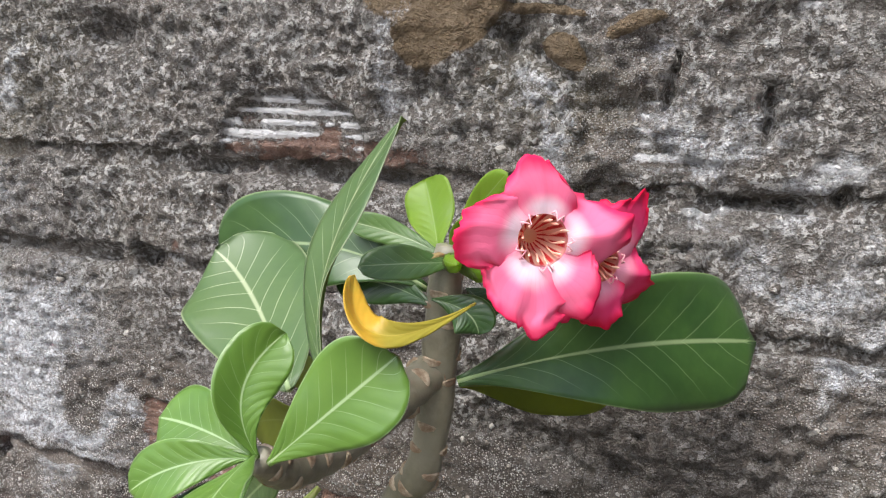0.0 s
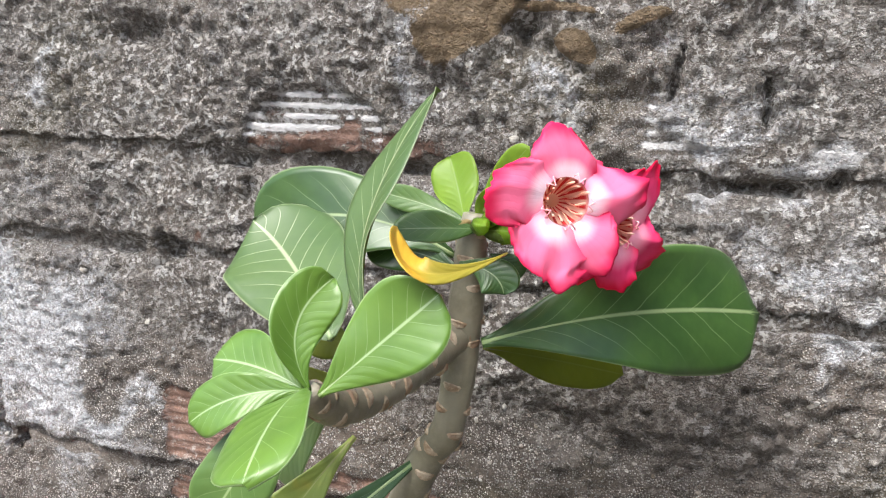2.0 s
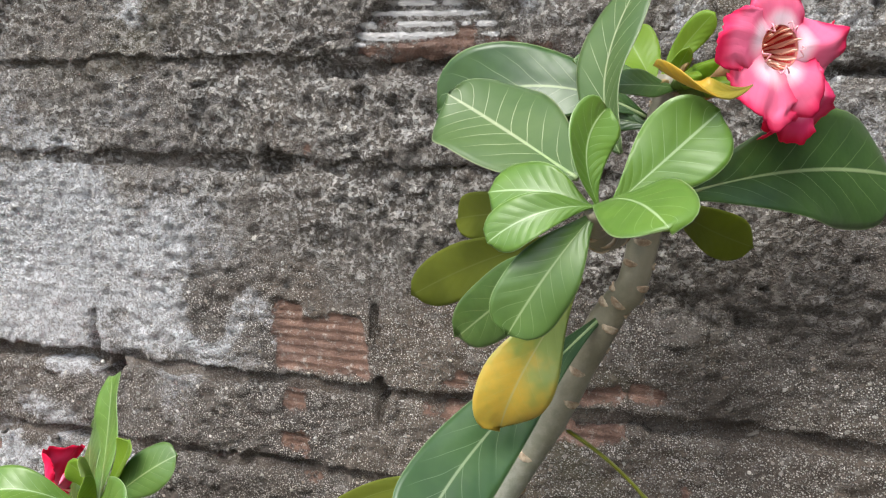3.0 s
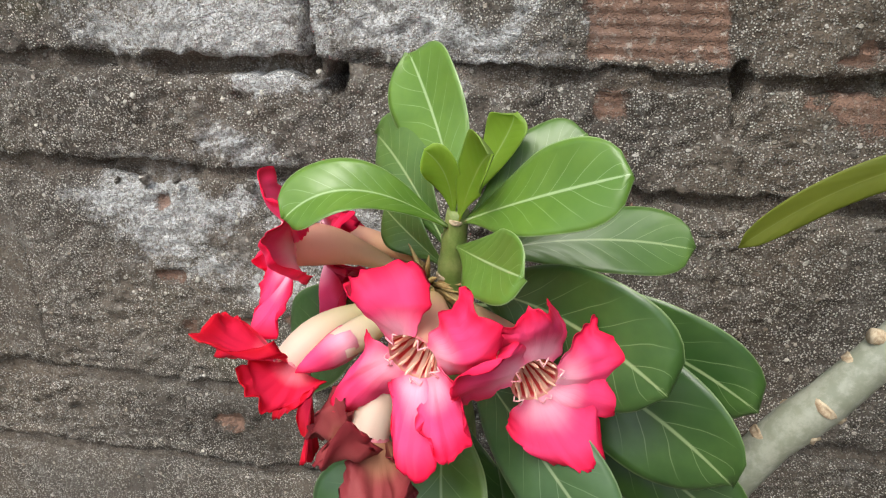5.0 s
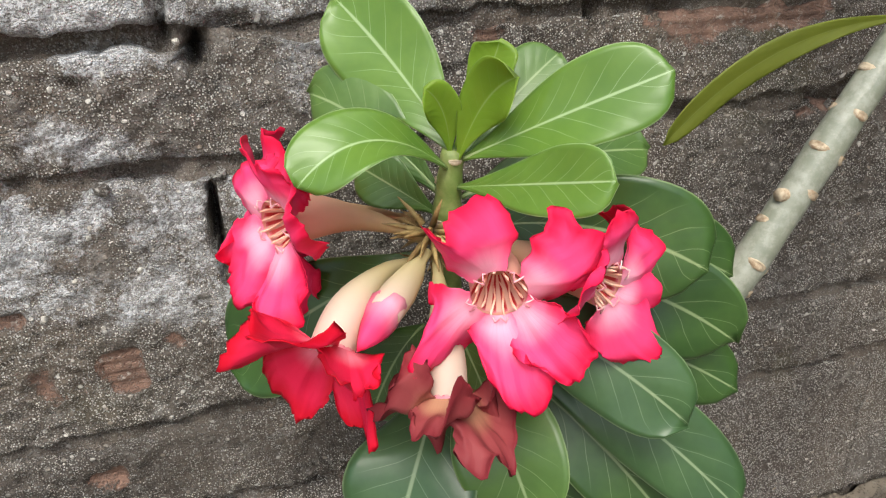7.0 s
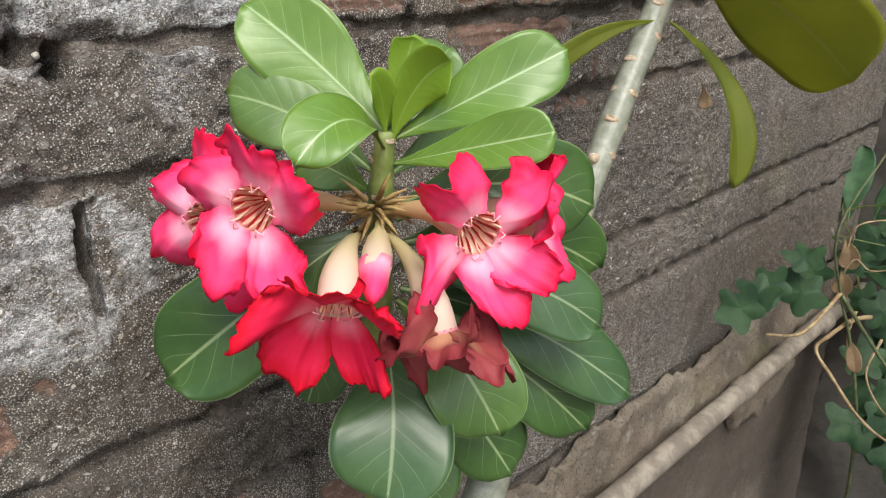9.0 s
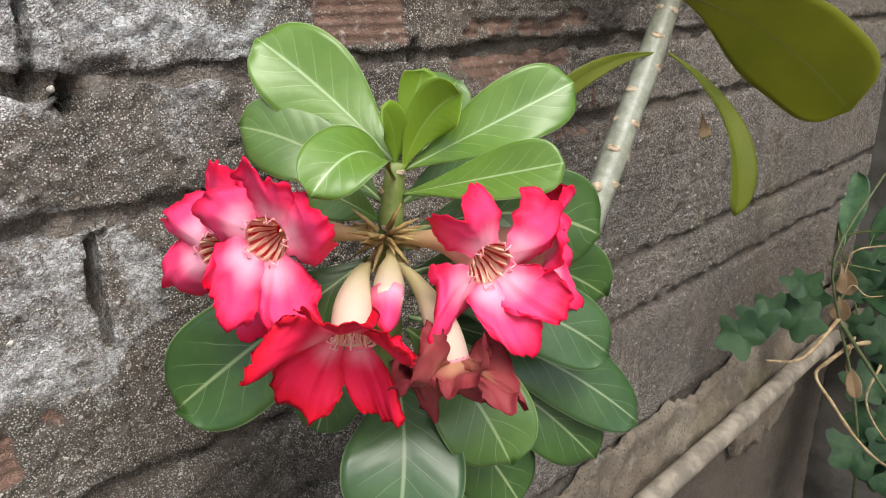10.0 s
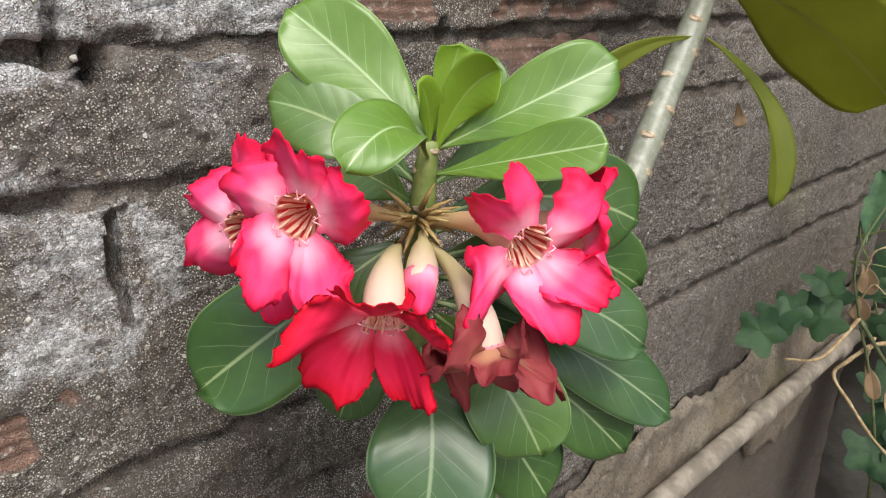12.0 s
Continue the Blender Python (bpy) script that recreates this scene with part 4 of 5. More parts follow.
def flower(plant, base, throat, facing, radius, petals, tube_mat, spin=0.0, droop=0.1, tube_r=0.0085, seed=1, stamens=True, ruffle=1.0, furl=1.0, sag=0.0, wide=1.1, rays=None, label=""):
    """A trumpet flower: tube with striped throat, calyx, five ruffled petals and five feathery stamens."""
    rnd = random.Random(seed)
    org = Vector(plant.location)
    base, throat, ax = Vector(base), Vector(throat), Vector(facing).normalized()
    d = (throat - base).length
    c = throat - ax * d * 0.5
    pts = [(base * (1 - s) ** 2 + c * (2 * s * (1 - s)) + throat * s ** 2) - org for s in (i / 14 for i in range(15))]
    shape = lambda s: 0.24 + 0.18 * step(s, 0.12, 0.3) + 0.58 * step(s, 0.25, 0.85)
    bm = bmesh.new()
    uv = bm.loops.layers.uv.new("UVMap")
    tube(bm, pts, [tube_r * float(shape(i / 14)) for i in range(15)], 16, False, uv)
    body = part("flower", bm, tube_mat, plant, label)
    # inner throat
    bm = bmesh.new()
    uv = bm.loops.layers.uv.new("UVMap")
    inner = [throat - org + ax * (-0.0001 - 0.0115 * (i / 8) ** 1.1) for i in range(9)]
    tube(bm, inner, [tube_r * (1.03 - 0.74 * (i / 8) ** 1.3) for i in range(9)], 30, False, uv)
    for f in bm.faces:
        f.normal_flip()
    part("throat", bm, throat_striped, body)
    # calyx
    e1 = ax.orthogonal().normalized()
    bd = (pts[2] - pts[0]).normalized()
    s1 = bd.orthogonal().normalized()
    for k in range(5):
        out = Matrix.Rotation(k * 1.2566 + 0.3, 3, bd) @ s1
        bm = bmesh.new()
        across = bd.cross(out)
        rows = []
        for i in range(5):
            s = i / 4
            p = pts[0] + bd * (0.0095 * s) + out * (tube_r * 0.26 + 0.0016 * s * s)
            w = 0.0018 * (1 - s) ** 0.8
            rows.append([bm.verts.new(p - across * w), bm.verts.new(p + out * 0.0004), bm.verts.new(p + across * w)])
        for i in range(4):
            for j in range(2):
                bm.faces.new((rows[i][j], rows[i][j + 1], rows[i + 1][j + 1], rows[i + 1][j]))
        part("sepal", bm, bract_brown, body)
    # petals
    e1 = (Vector((0, 0, 1)) - ax * ax.z)
    e1 = e1.normalized() if e1.length > 0.05 else ax.orthogonal().normalized()
    e2 = ax.cross(e1)
    n, m = 18, 30
    for k in range(5):
        a0 = spin + k * 2 * math.pi / 5 + rnd.uniform(-0.08, 0.08)
        L = (radius - tube_r) * rnd.uniform(0.94, 1.10)
        lift = 0.0
        if rays:
            a0, L, lift = rays[k][0] - 0.10, (rays[k][1] - tube_r) * 0.91, rays[k][2]
        lean, key = rnd.uniform(-0.6, 1.0), seed * 31 + k * 7
        upward = (e1 * math.cos(a0) + e2 * math.sin(a0)).z
        back = droop + rnd.uniform(-0.14, 0.36) + sag * max(0.0, upward)
        if rays:
            back = rnd.uniform(-0.04, 0.10)
        curl, tipside, crease = rnd.uniform(0.7, 1.5) * ruffle, rnd.uniform(0.1, 0.55) * rnd.choice((1, 1, 1, -1)), rnd.uniform(0.16, 0.34)
        # unevenness over the petal and along its margin
        S, U = np.meshgrid(np.arange(n + 1) / n, 2 * np.arange(m + 1) / m - 1, indexing="ij")
        edge = (lattice(U, U * 0, 0.55, key) - 0.5) * 0.30 + (lattice(U, U * 0, 0.2, key + 1) - 0.5) * 0.16 + (lattice(U, U * 0, 0.07, key + 2) - 0.5) * 0.12
        reach = np.maximum(0.45, 1.10 - 0.46 * np.abs(U - tipside) ** 1.5 + edge * (0.5 + 0.5 * ruffle))
        RR = tube_r * 1.0 + L * S * (1 + (reach - 1) * S ** 0.8) * furl
        TH = U * (0.62 + 0.12 * np.sin(S * math.pi) - 0.10 * S * S) * wide * (1 + (lattice(S, S * 0, 0.16, key + 3) - 0.5) * 0.22 + (lattice(S, S * 0, 0.06, key + 4) - 0.5) * 0.10) + 0.16 * S * S
        H = L * (0.24 * np.sin(S * math.pi * 0.6) * (1 - back) - back * 0.8 * S ** 1.9 + (1 - furl) * S)
        H += lift * S ** 1.3
        H -= curl * L * 0.34 * np.maximum(0.0, np.abs(U) - 0.25) ** 1.4 * S ** 1.3
        H -= crease * L * np.abs(U - 0.1) * np.sin(np.minimum(1.0, S * 1.3) * math.pi * 0.5)
        H += ruffle * L * ((lattice(U, S, 0.75, key + 5) - 0.5) * 0.55 * S ** 1.4 + (lattice(U, S * 0.6, 0.30, key + 6) - 0.5) * 0.34 * S ** 2.0 + (lattice(U, S * 0.5, 0.11, key + 8) - 0.5) * 0.12 * S ** 2.6)
        H += 0.14 * L * U * S * (0.4 + lean)
        bm = bmesh.new()
        uv = bm.loops.layers.uv.new("UVMap")
        rows = [[], []]
        for side in (0, 1):
            for i in range(n + 1):
                row = []
                for j in range(m + 1):
                    er = e1 * math.cos(a0 + TH[i, j]) + e2 * math.sin(a0 + TH[i, j])
                    row.append(bm.verts.new(throat - org + ax * (float(H[i, j]) - side * 0.0003) + er * float(RR[i, j])))
                rows[side].append(row)
        def quad(vs, us):
            f = bm.faces.new(vs)
            for loop, cc in zip(f.loops, us):
                loop[uv].uv = cc
        for i in range(n):
            for j in range(m):
                us = ((j / m, i / n), ((j + 1) / m, i / n), ((j + 1) / m, (i + 1) / n), (j / m, (i + 1) / n))
                for side in (0, 1):
                    r = rows[side]
                    vs = (r[i][j], r[i][j + 1], r[i + 1][j + 1], r[i + 1][j])
                    quad(vs if side == 0 else vs[::-1], us if side == 0 else us[::-1])
            for j in (0, m):
                vs = (rows[0][i][j], rows[0][i + 1][j], rows[1][i + 1][j], rows[1][i][j])
                quad(vs, ((j / m, i / n), (j / m, (i + 1) / n), (j / m, (i + 1) / n), (j / m, i / n)))
        for j in range(m):
            quad((rows[0][n][j], rows[0][n][j + 1], rows[1][n][j + 1], rows[1][n][j]), ((j / m, 1),) * 4)
        part("petal", bm, petals, body)
    if stamens:
        for k in range(12):
            a0 = spin + 0.2 + k * 2 * math.pi / 12
            er, et = e1 * math.cos(a0) + e2 * math.sin(a0), e2 * math.cos(a0) - e1 * math.sin(a0)
            long = 1.0 if k % 3 else 1.22
            bm = bmesh.new()
            tube(bm, [throat - org + ax * (-0.0095 + (0.0102 + 0.0014 * (k % 2)) * s ** 1.1) + er * tube_r * (0.42 + (0.70 * long - 0.42 + 0.12) * s) + et * 0.0006 * math.sin(6 * s + k) for s in (0, 0.25, 0.5, 0.75, 0.9, 1)], [0.0002, 0.0003, 0.00034, 0.0004, 0.0005, 0.0002], 5)
            part("stamen", bm, stamen_cream, body)
        for k in range(5):
            # frill on the rim between two petals
            bm = bmesh.new()
            a0 = spin + math.pi / 5 + k * 2 * math.pi / 5
            er2, et2 = e1 * math.cos(a0) + e2 * math.sin(a0), e2 * math.cos(a0) - e1 * math.sin(a0)
            tube(bm, [throat - org + ax * (0.0008 + 0.0016 * math.sin(3 * s)) + er2 * tube_r * (1.0 + 0.16 * math.sin(9.3 * s)) + et2 * (s - 0.5) * tube_r * 0.55 for s in (0, 0.15, 0.3, 0.5, 0.7, 0.85, 1)], [0.0002, 0.0003, 0.00025, 0.00035, 0.00025, 0.0003, 0.0002], 6)
            part("corona_scale", bm, petal_frill, body)
    return body


def closed_bud(plant, base, tip, r, tube_mat, tip_mat):
    """An unopened bud: cream body and a twisted pink point."""
    org = Vector(plant.location)
    b, t = Vector(base) - org, Vector(tip) - org
    prof = ((0, 0.30), (0.1, 0.34), (0.25, 0.75), (0.45, 1.0), (0.6, 0.98), (0.66, 0.92))
    bm = bmesh.new()
    uv = bm.loops.layers.uv.new("UVMap")
    tube(bm, [b.lerp(t, s) for s, _ in prof], [r * k for _, k in prof], 12, True, uv)
    body = part("bud", bm, tube_mat, plant, "closed bud with furled petals")
    bm = bmesh.new()
    uv = bm.loops.layers.uv.new("UVMap")
    tail = ((0.56, 1.02), (0.66, 0.98), (0.76, 0.86), (0.88, 0.55), (0.96, 0.25), (1.0, 0.04))
    rings = tube(bm, [b.lerp(t, s) for s, _ in tail], [r * k for _, k in tail], 12, True, uv)
    for i, ring in enumerate(rings):
        c = sum((v.co for v in ring), Vector()) / len(ring)
        for q, v in enumerate(ring):
            v.co = c + (v.co - c) * (1 + 0.14 * math.sin(q * math.pi * 2 / 12 * 3 + i * 0.9))
    part("furled_petals", bm, tip_mat, body)


def hub(plant, at, size, count, seed):
    """The tuft of dry bracts and flower stalks where the flowers spring from."""
    rnd = random.Random(seed)
    org = Vector(plant.location)
    for k in range(count):
        d = Vector((rnd.uniform(-1, 1), rnd.uniform(-1, 0.4), rnd.uniform(-0.5, 0.5))).normalized()
        bm = bmesh.new()
        a = Vector(at) - org + d * 0.004
        tube(bm, [a, a + d * size * 0.5, a + d * size + Vector((0, 0, -0.001))], [0.0013, 0.0009, 0.0002], 5)
        part("bract", bm, bract_brown, plant)


plant_tall = tagged(new("desert_rose"), "tall desert rose with a bare grey-green stem and one pink bloom", "plant")
plant_tall.location = (-0.02, -0.20, 0.0)
plant_low = tagged(new("desert_rose"), "desert rose in full bloom with crimson trumpet flowers and glossy leaves", "plant")
plant_low.location = (0.10, -0.08, 0.0)

stem(plant_tall, "stem", ((-0.0200, -0.2000, -0.0100), (0.0000, -0.1900, 0.3500), (0.0700, -0.1500, 0.6500), (0.1959, -0.1169, 0.8500), (0.2320, -0.1133, 0.9000), (0.2680, -0.1097, 0.9500), (0.3041, -0.1060, 1.0000), (0.3290, -0.1070, 1.0500), (0.3450, -0.1090, 1.0870), (0.3530, -0.1120, 1.1000), (0.3575, -0.1135, 1.1300), (0.3590, -0.1170, 1.1550), (0.3600, -0.1185, 1.1720), (0.3605, -0.1190, 1.1840)),
     (0.026, 0.021, 0.014, 0.0085, 0.0080, 0.0077, 0.0075, 0.0072, 0.0068, 0.0064, 0.0062, 0.0063, 0.0056, 0.0040), bark, 60, 3, 0.25)
stem(plant_tall, "branch", ((0.3556, -0.1147, 1.1388), (0.3498, -0.1386, 1.1330), (0.3444, -0.1636, 1.1300), (0.3400, -0.1840, 1.1315), (0.3390, -0.1985, 1.1405)), (0.0066, 0.0064, 0.0062, 0.0056, 0.0034), bark, 34, 5)
stem(plant_tall, "twig_stub", ((0.2471, -0.1118, 0.9224), (0.2436, -0.1129, 0.9249), (0.2390, -0.1140, 0.9264)), (0.0035, 0.003, 0.0028), scar, 0, 8)
stem(plant_low, "stem", ((0.1000, -0.0800, -0.0100), (0.1050, -0.0850, 0.4000), (0.1000, -0.0950, 0.7000), (0.0922, -0.1041, 0.8474), (0.0893, -0.1131, 0.9083), (0.0897, -0.1167, 0.9425), (0.0920, -0.1182, 0.9648)), (0.026, 0.020, 0.013, 0.008, 0.006, 0.0052, 0.004), young_bark, 8, 9, 0.6)
leaf(plant_tall, (0.3658, -0.1175, 1.1371), (0.4152, -0.0875, 1.1479), (0.4648, -0.0458, 1.1454), 0.0500, (0.220, -0.928, 0.300), leaf_dark, fold=6, ripple=0.11, blunt=6.0)
leaf(plant_tall, (0.3657, -0.1125, 1.1340), (0.3850, -0.0659, 1.1195), (0.4125, -0.0298, 1.1064), 0.0228, (0.794, -0.581, -0.182), leaf_moss, fold=6)
leaf(plant_tall, (0.3450, -0.1760, 1.1560), (0.3391, -0.1600, 1.1860), (0.3548, -0.1485, 1.2243), 0.0225, (-0.7201, -0.6701, 0.1800), leaf_veined, fold=12, blunt=1.9, belly=0.52)
leaf(plant_tall, (0.3534, -0.1173, 1.1679), (0.3128, -0.1186, 1.1791), (0.2695, -0.1152, 1.1689), 0.0380, (0.091, -0.931, 0.353), leaf_dark, fold=8)
leaf(plant_tall, (0.3314, -0.1696, 1.1469), (0.2988, -0.1386, 1.1634), (0.2766, -0.1278, 1.1749), 0.0450, (0.1501, -0.8004, 0.5803), leaf_veined, fold=4, blunt=2.4, belly=0.52)
leaf(plant_tall, (0.3831, -0.1652, 1.1777), (0.3678, -0.1926, 1.1745), (0.3532, -0.1752, 1.1835), 0.0088, (0.6991, -0.2996, 0.6492), leaf_yellow, fold=24, blunt=2.4)
leaf(plant_tall, (0.3563, -0.1152, 1.1793), (0.3502, -0.1051, 1.1905), (0.3433, -0.0958, 1.2026), 0.0190, (0.050, -0.979, 0.200), leaf_young, fold=16)
leaf(plant_tall, (0.3611, -0.1172, 1.1795), (0.3631, -0.1171, 1.1852), (0.3670, -0.1220, 1.1940), 0.0070, (0.130, -0.922, -0.365), leaf_young, fold=10)
leaf(plant_tall, (0.3592, -0.1172, 1.1795), (0.3419, -0.1169, 1.1851), (0.3245, -0.1216, 1.1889), 0.0095, (0.248, -0.845, 0.473), leaf_green, fold=12)
leaf(plant_tall, (0.3660, -0.1192, 1.1786), (0.3528, -0.1319, 1.1790), (0.3386, -0.1416, 1.1783), 0.0125, (0.451, -0.639, 0.623), leaf_green, fold=14)
leaf(plant_tall, (0.3583, -0.1223, 1.1633), (0.3379, -0.1171, 1.1677), (0.3185, -0.1169, 1.1675), 0.0160, (-0.091, -0.964, 0.251), leaf_dark, fold=10)
leaf(plant_tall, (0.3585, -0.1272, 1.1673), (0.3700, -0.1272, 1.1646), (0.3748, -0.1273, 1.1579), 0.0141, (0.157, -0.949, 0.272), leaf_dark, fold=10)
leaf(plant_tall, (0.3571, -0.1092, 1.1811), (0.3666, -0.1050, 1.1963), (0.3763, -0.1088, 1.2080), 0.0105, (0.356, -0.814, 0.458), leaf_young, fold=10)
leaf(plant_tall, (0.3669, -0.1173, 1.1699), (0.3726, -0.1174, 1.1661), (0.3774, -0.1174, 1.1614), 0.0125, (0.193, -0.954, 0.229), leaf_dark, fold=10)
leaf(plant_tall, (0.3425, -0.1981, 1.1399), (0.3571, -0.1936, 1.1546), (0.3716, -0.1891, 1.1691), 0.0245, (-0.041, -0.997, 0.071), leaf_bright, fold=10)
leaf(plant_tall, (0.3396, -0.1981, 1.1409), (0.3350, -0.1980, 1.1572), (0.3398, -0.1865, 1.1694), 0.0170, (0.603, -0.784, 0.151), leaf_bright, fold=20)
leaf(plant_tall, (0.3376, -0.1980, 1.1408), (0.3230, -0.1968, 1.1443), (0.3062, -0.1927, 1.1429), 0.0205, (-0.071, -0.819, 0.570), leaf_bright, fold=8)
leaf(plant_tall, (0.3386, -0.1990, 1.1409), (0.3231, -0.2055, 1.1388), (0.3090, -0.2071, 1.1296), 0.0150, (0.100, -0.860, 0.500), leaf_bright, fold=12)
leaf(plant_tall, (0.3386, -0.1971, 1.1408), (0.3480, -0.2288, 1.1460), (0.3559, -0.2534, 1.1430), 0.0210, (-0.299, -0.399, 0.867), leaf_bright, fold=6)
leaf(plant_tall, (0.3395, -0.1961, 1.1398), (0.3274, -0.2052, 1.1230), (0.3162, -0.2080, 1.1030), 0.0215, (0.126, -0.963, 0.239), leaf_green, fold=8)
leaf(plant_tall, (0.3349, -0.1756, 1.1271), (0.3123, -0.1541, 1.1052), (0.2819, -0.1179, 1.0727), 0.0250, (-0.336, -0.941, 0.037), leaf_green, fold=8)
leaf(plant_tall, (0.3243, -0.1366, 1.1206), (0.2886, -0.1041, 1.1038), (0.2428, -0.0564, 1.0736), 0.0253, (-0.477, -0.875, -0.081), leaf_moss, fold=8)
leaf(plant_tall, (0.3253, -0.1270, 1.1301), (0.2943, -0.0974, 1.1247), (0.2690, -0.0678, 1.1174), 0.0215, (-0.646, -0.764, -0.008), leaf_moss, fold=8)
leaf(plant_tall, (0.3342, -0.1558, 1.1105), (0.3187, -0.1777, 1.0837), (0.3104, -0.1767, 1.0599), 0.0255, (0.342, -0.859, 0.381), leaf_yellowing, fold=10)
leaf(plant_tall, (0.3450, -0.1070, 1.0880), (0.3039, -0.1700, 1.0520), (0.2906, -0.2055, 1.0300), 0.0310, (0.1205, -0.8839, 0.4520), leaf_gray, fold=8)
leaf(plant_tall, (0.3004, -0.1138, 0.9949), (0.2481, -0.0948, 0.9843), (0.1957, -0.0896, 0.9466), 0.0130, (-0.1351, -0.9884, 0.0690), leaf_moss, fold=12)
leaf(plant_tall, (0.3042, -0.1154, 0.9946), (0.3006, -0.1558, 0.9598), (0.2927, -0.1711, 0.9096), 0.0220, (-0.1000, -0.8602, 0.5001), leaf_moss, fold=22)
leaf(plant_tall, (0.3305, -0.1012, 1.0280), (0.3787, -0.1424, 1.0026), (0.3964, -0.1891, 0.9580), 0.0780, (-0.9497, 0.2087, -0.2334), leaf_olive, fold=1, ripple=0.02, blunt=4.0)
leaf(plant_tall, (0.3351, -0.1242, 0.9576), (0.3381, -0.1252, 0.9476), (0.3342, -0.1283, 0.9424), 0.0076, (-0.8651, -0.4431, -0.2350), leaf_dry, fold=10)
leaf(plant_low, (0.0925, -0.1181, 0.9626), (0.0807, -0.0948, 0.9878), (0.0641, -0.0678, 1.0122), 0.0365, (-0.452, -0.864, 0.221), leaf_bright, fold=7)
leaf(plant_low, (0.0877, -0.1146, 0.9480), (0.0686, -0.0951, 0.9695), (0.0509, -0.0706, 0.9787), 0.0315, (-0.453, -0.846, 0.282), leaf_green, fold=8)
leaf(plant_low, (0.0946, -0.1203, 0.9614), (0.1180, -0.1455, 0.9792), (0.1458, -0.1641, 0.9944), 0.0285, (-0.480, -0.700, 0.530), leaf_bright, fold=12)
leaf(plant_low, (0.0922, -0.1210, 0.9518), (0.1063, -0.1562, 0.9621), (0.1187, -0.1812, 0.9692), 0.0225, (-0.421, -0.721, 0.551), leaf_bright, fold=12)
leaf(plant_low, (0.0883, -0.1211, 0.9592), (0.0597, -0.1370, 0.9759), (0.0359, -0.1415, 0.9656), 0.0245, (-0.050, -0.621, 0.782), leaf_bright, fold=20)
leaf(plant_low, (0.0956, -0.1172, 0.9617), (0.1160, -0.1152, 0.9802), (0.1348, -0.1100, 0.9925), 0.0245, (-0.201, -0.853, 0.482), leaf_green, fold=8)
leaf(plant_low, (0.0960, -0.1138, 0.9450), (0.1360, -0.1120, 0.9540), (0.1761, -0.1080, 0.9516), 0.0270, (-0.150, -0.719, 0.679), leaf_green, fold=8)
leaf(plant_low, (0.0925, -0.1171, 0.9638), (0.1067, -0.1141, 0.9888), (0.1102, -0.1156, 0.9995), 0.0165, (-0.506, -0.849, 0.152), leaf_young, fold=22)
leaf(plant_low, (0.0926, -0.1212, 0.9613), (0.0998, -0.1292, 0.9823), (0.1058, -0.1422, 0.9922), 0.0200, (-0.722, -0.682, 0.120), leaf_young, fold=24)
leaf(plant_low, (0.0904, -0.1191, 0.9625), (0.0878, -0.1214, 0.9784), (0.0808, -0.1245, 0.9878), 0.0130, (-0.100, -0.974, 0.201), leaf_young, fold=22)
leaf(plant_low, (0.0874, -0.1135, 0.9396), (0.0717, -0.1092, 0.9514), (0.0610, -0.1019, 0.9583), 0.0200, (-0.453, -0.855, 0.252), leaf_green, fold=10)
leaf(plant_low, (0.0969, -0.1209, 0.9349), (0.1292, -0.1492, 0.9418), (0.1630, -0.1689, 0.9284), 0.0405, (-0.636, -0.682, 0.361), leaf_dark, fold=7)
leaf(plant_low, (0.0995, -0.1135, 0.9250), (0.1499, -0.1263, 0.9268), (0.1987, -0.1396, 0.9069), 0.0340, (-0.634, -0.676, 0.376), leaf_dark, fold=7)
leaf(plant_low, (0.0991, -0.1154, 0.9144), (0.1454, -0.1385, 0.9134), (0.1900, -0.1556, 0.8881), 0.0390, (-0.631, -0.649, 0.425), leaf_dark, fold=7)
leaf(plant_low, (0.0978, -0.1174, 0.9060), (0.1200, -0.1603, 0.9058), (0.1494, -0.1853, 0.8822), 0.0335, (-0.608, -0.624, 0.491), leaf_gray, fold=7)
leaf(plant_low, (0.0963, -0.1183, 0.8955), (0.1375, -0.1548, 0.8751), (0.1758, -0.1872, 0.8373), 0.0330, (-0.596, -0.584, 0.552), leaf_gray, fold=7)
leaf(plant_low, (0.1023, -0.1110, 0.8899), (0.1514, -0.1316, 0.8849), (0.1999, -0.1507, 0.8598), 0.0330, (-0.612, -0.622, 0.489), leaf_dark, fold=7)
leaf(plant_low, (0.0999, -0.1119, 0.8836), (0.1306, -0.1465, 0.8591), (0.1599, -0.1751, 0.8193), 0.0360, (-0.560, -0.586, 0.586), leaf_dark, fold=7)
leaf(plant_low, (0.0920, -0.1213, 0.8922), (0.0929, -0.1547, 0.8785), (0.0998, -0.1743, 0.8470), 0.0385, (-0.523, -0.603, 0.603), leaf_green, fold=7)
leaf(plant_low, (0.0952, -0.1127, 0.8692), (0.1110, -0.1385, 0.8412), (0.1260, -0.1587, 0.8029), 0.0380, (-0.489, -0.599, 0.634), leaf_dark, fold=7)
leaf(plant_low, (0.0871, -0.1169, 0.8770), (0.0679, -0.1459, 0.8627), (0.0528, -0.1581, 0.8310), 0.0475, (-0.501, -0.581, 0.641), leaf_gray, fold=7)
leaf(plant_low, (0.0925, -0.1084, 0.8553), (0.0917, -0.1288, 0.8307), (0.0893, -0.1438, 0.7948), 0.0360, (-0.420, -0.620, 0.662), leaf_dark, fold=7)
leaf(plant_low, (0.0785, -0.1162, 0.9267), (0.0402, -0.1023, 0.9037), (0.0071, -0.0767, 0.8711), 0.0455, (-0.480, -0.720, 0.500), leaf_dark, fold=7)
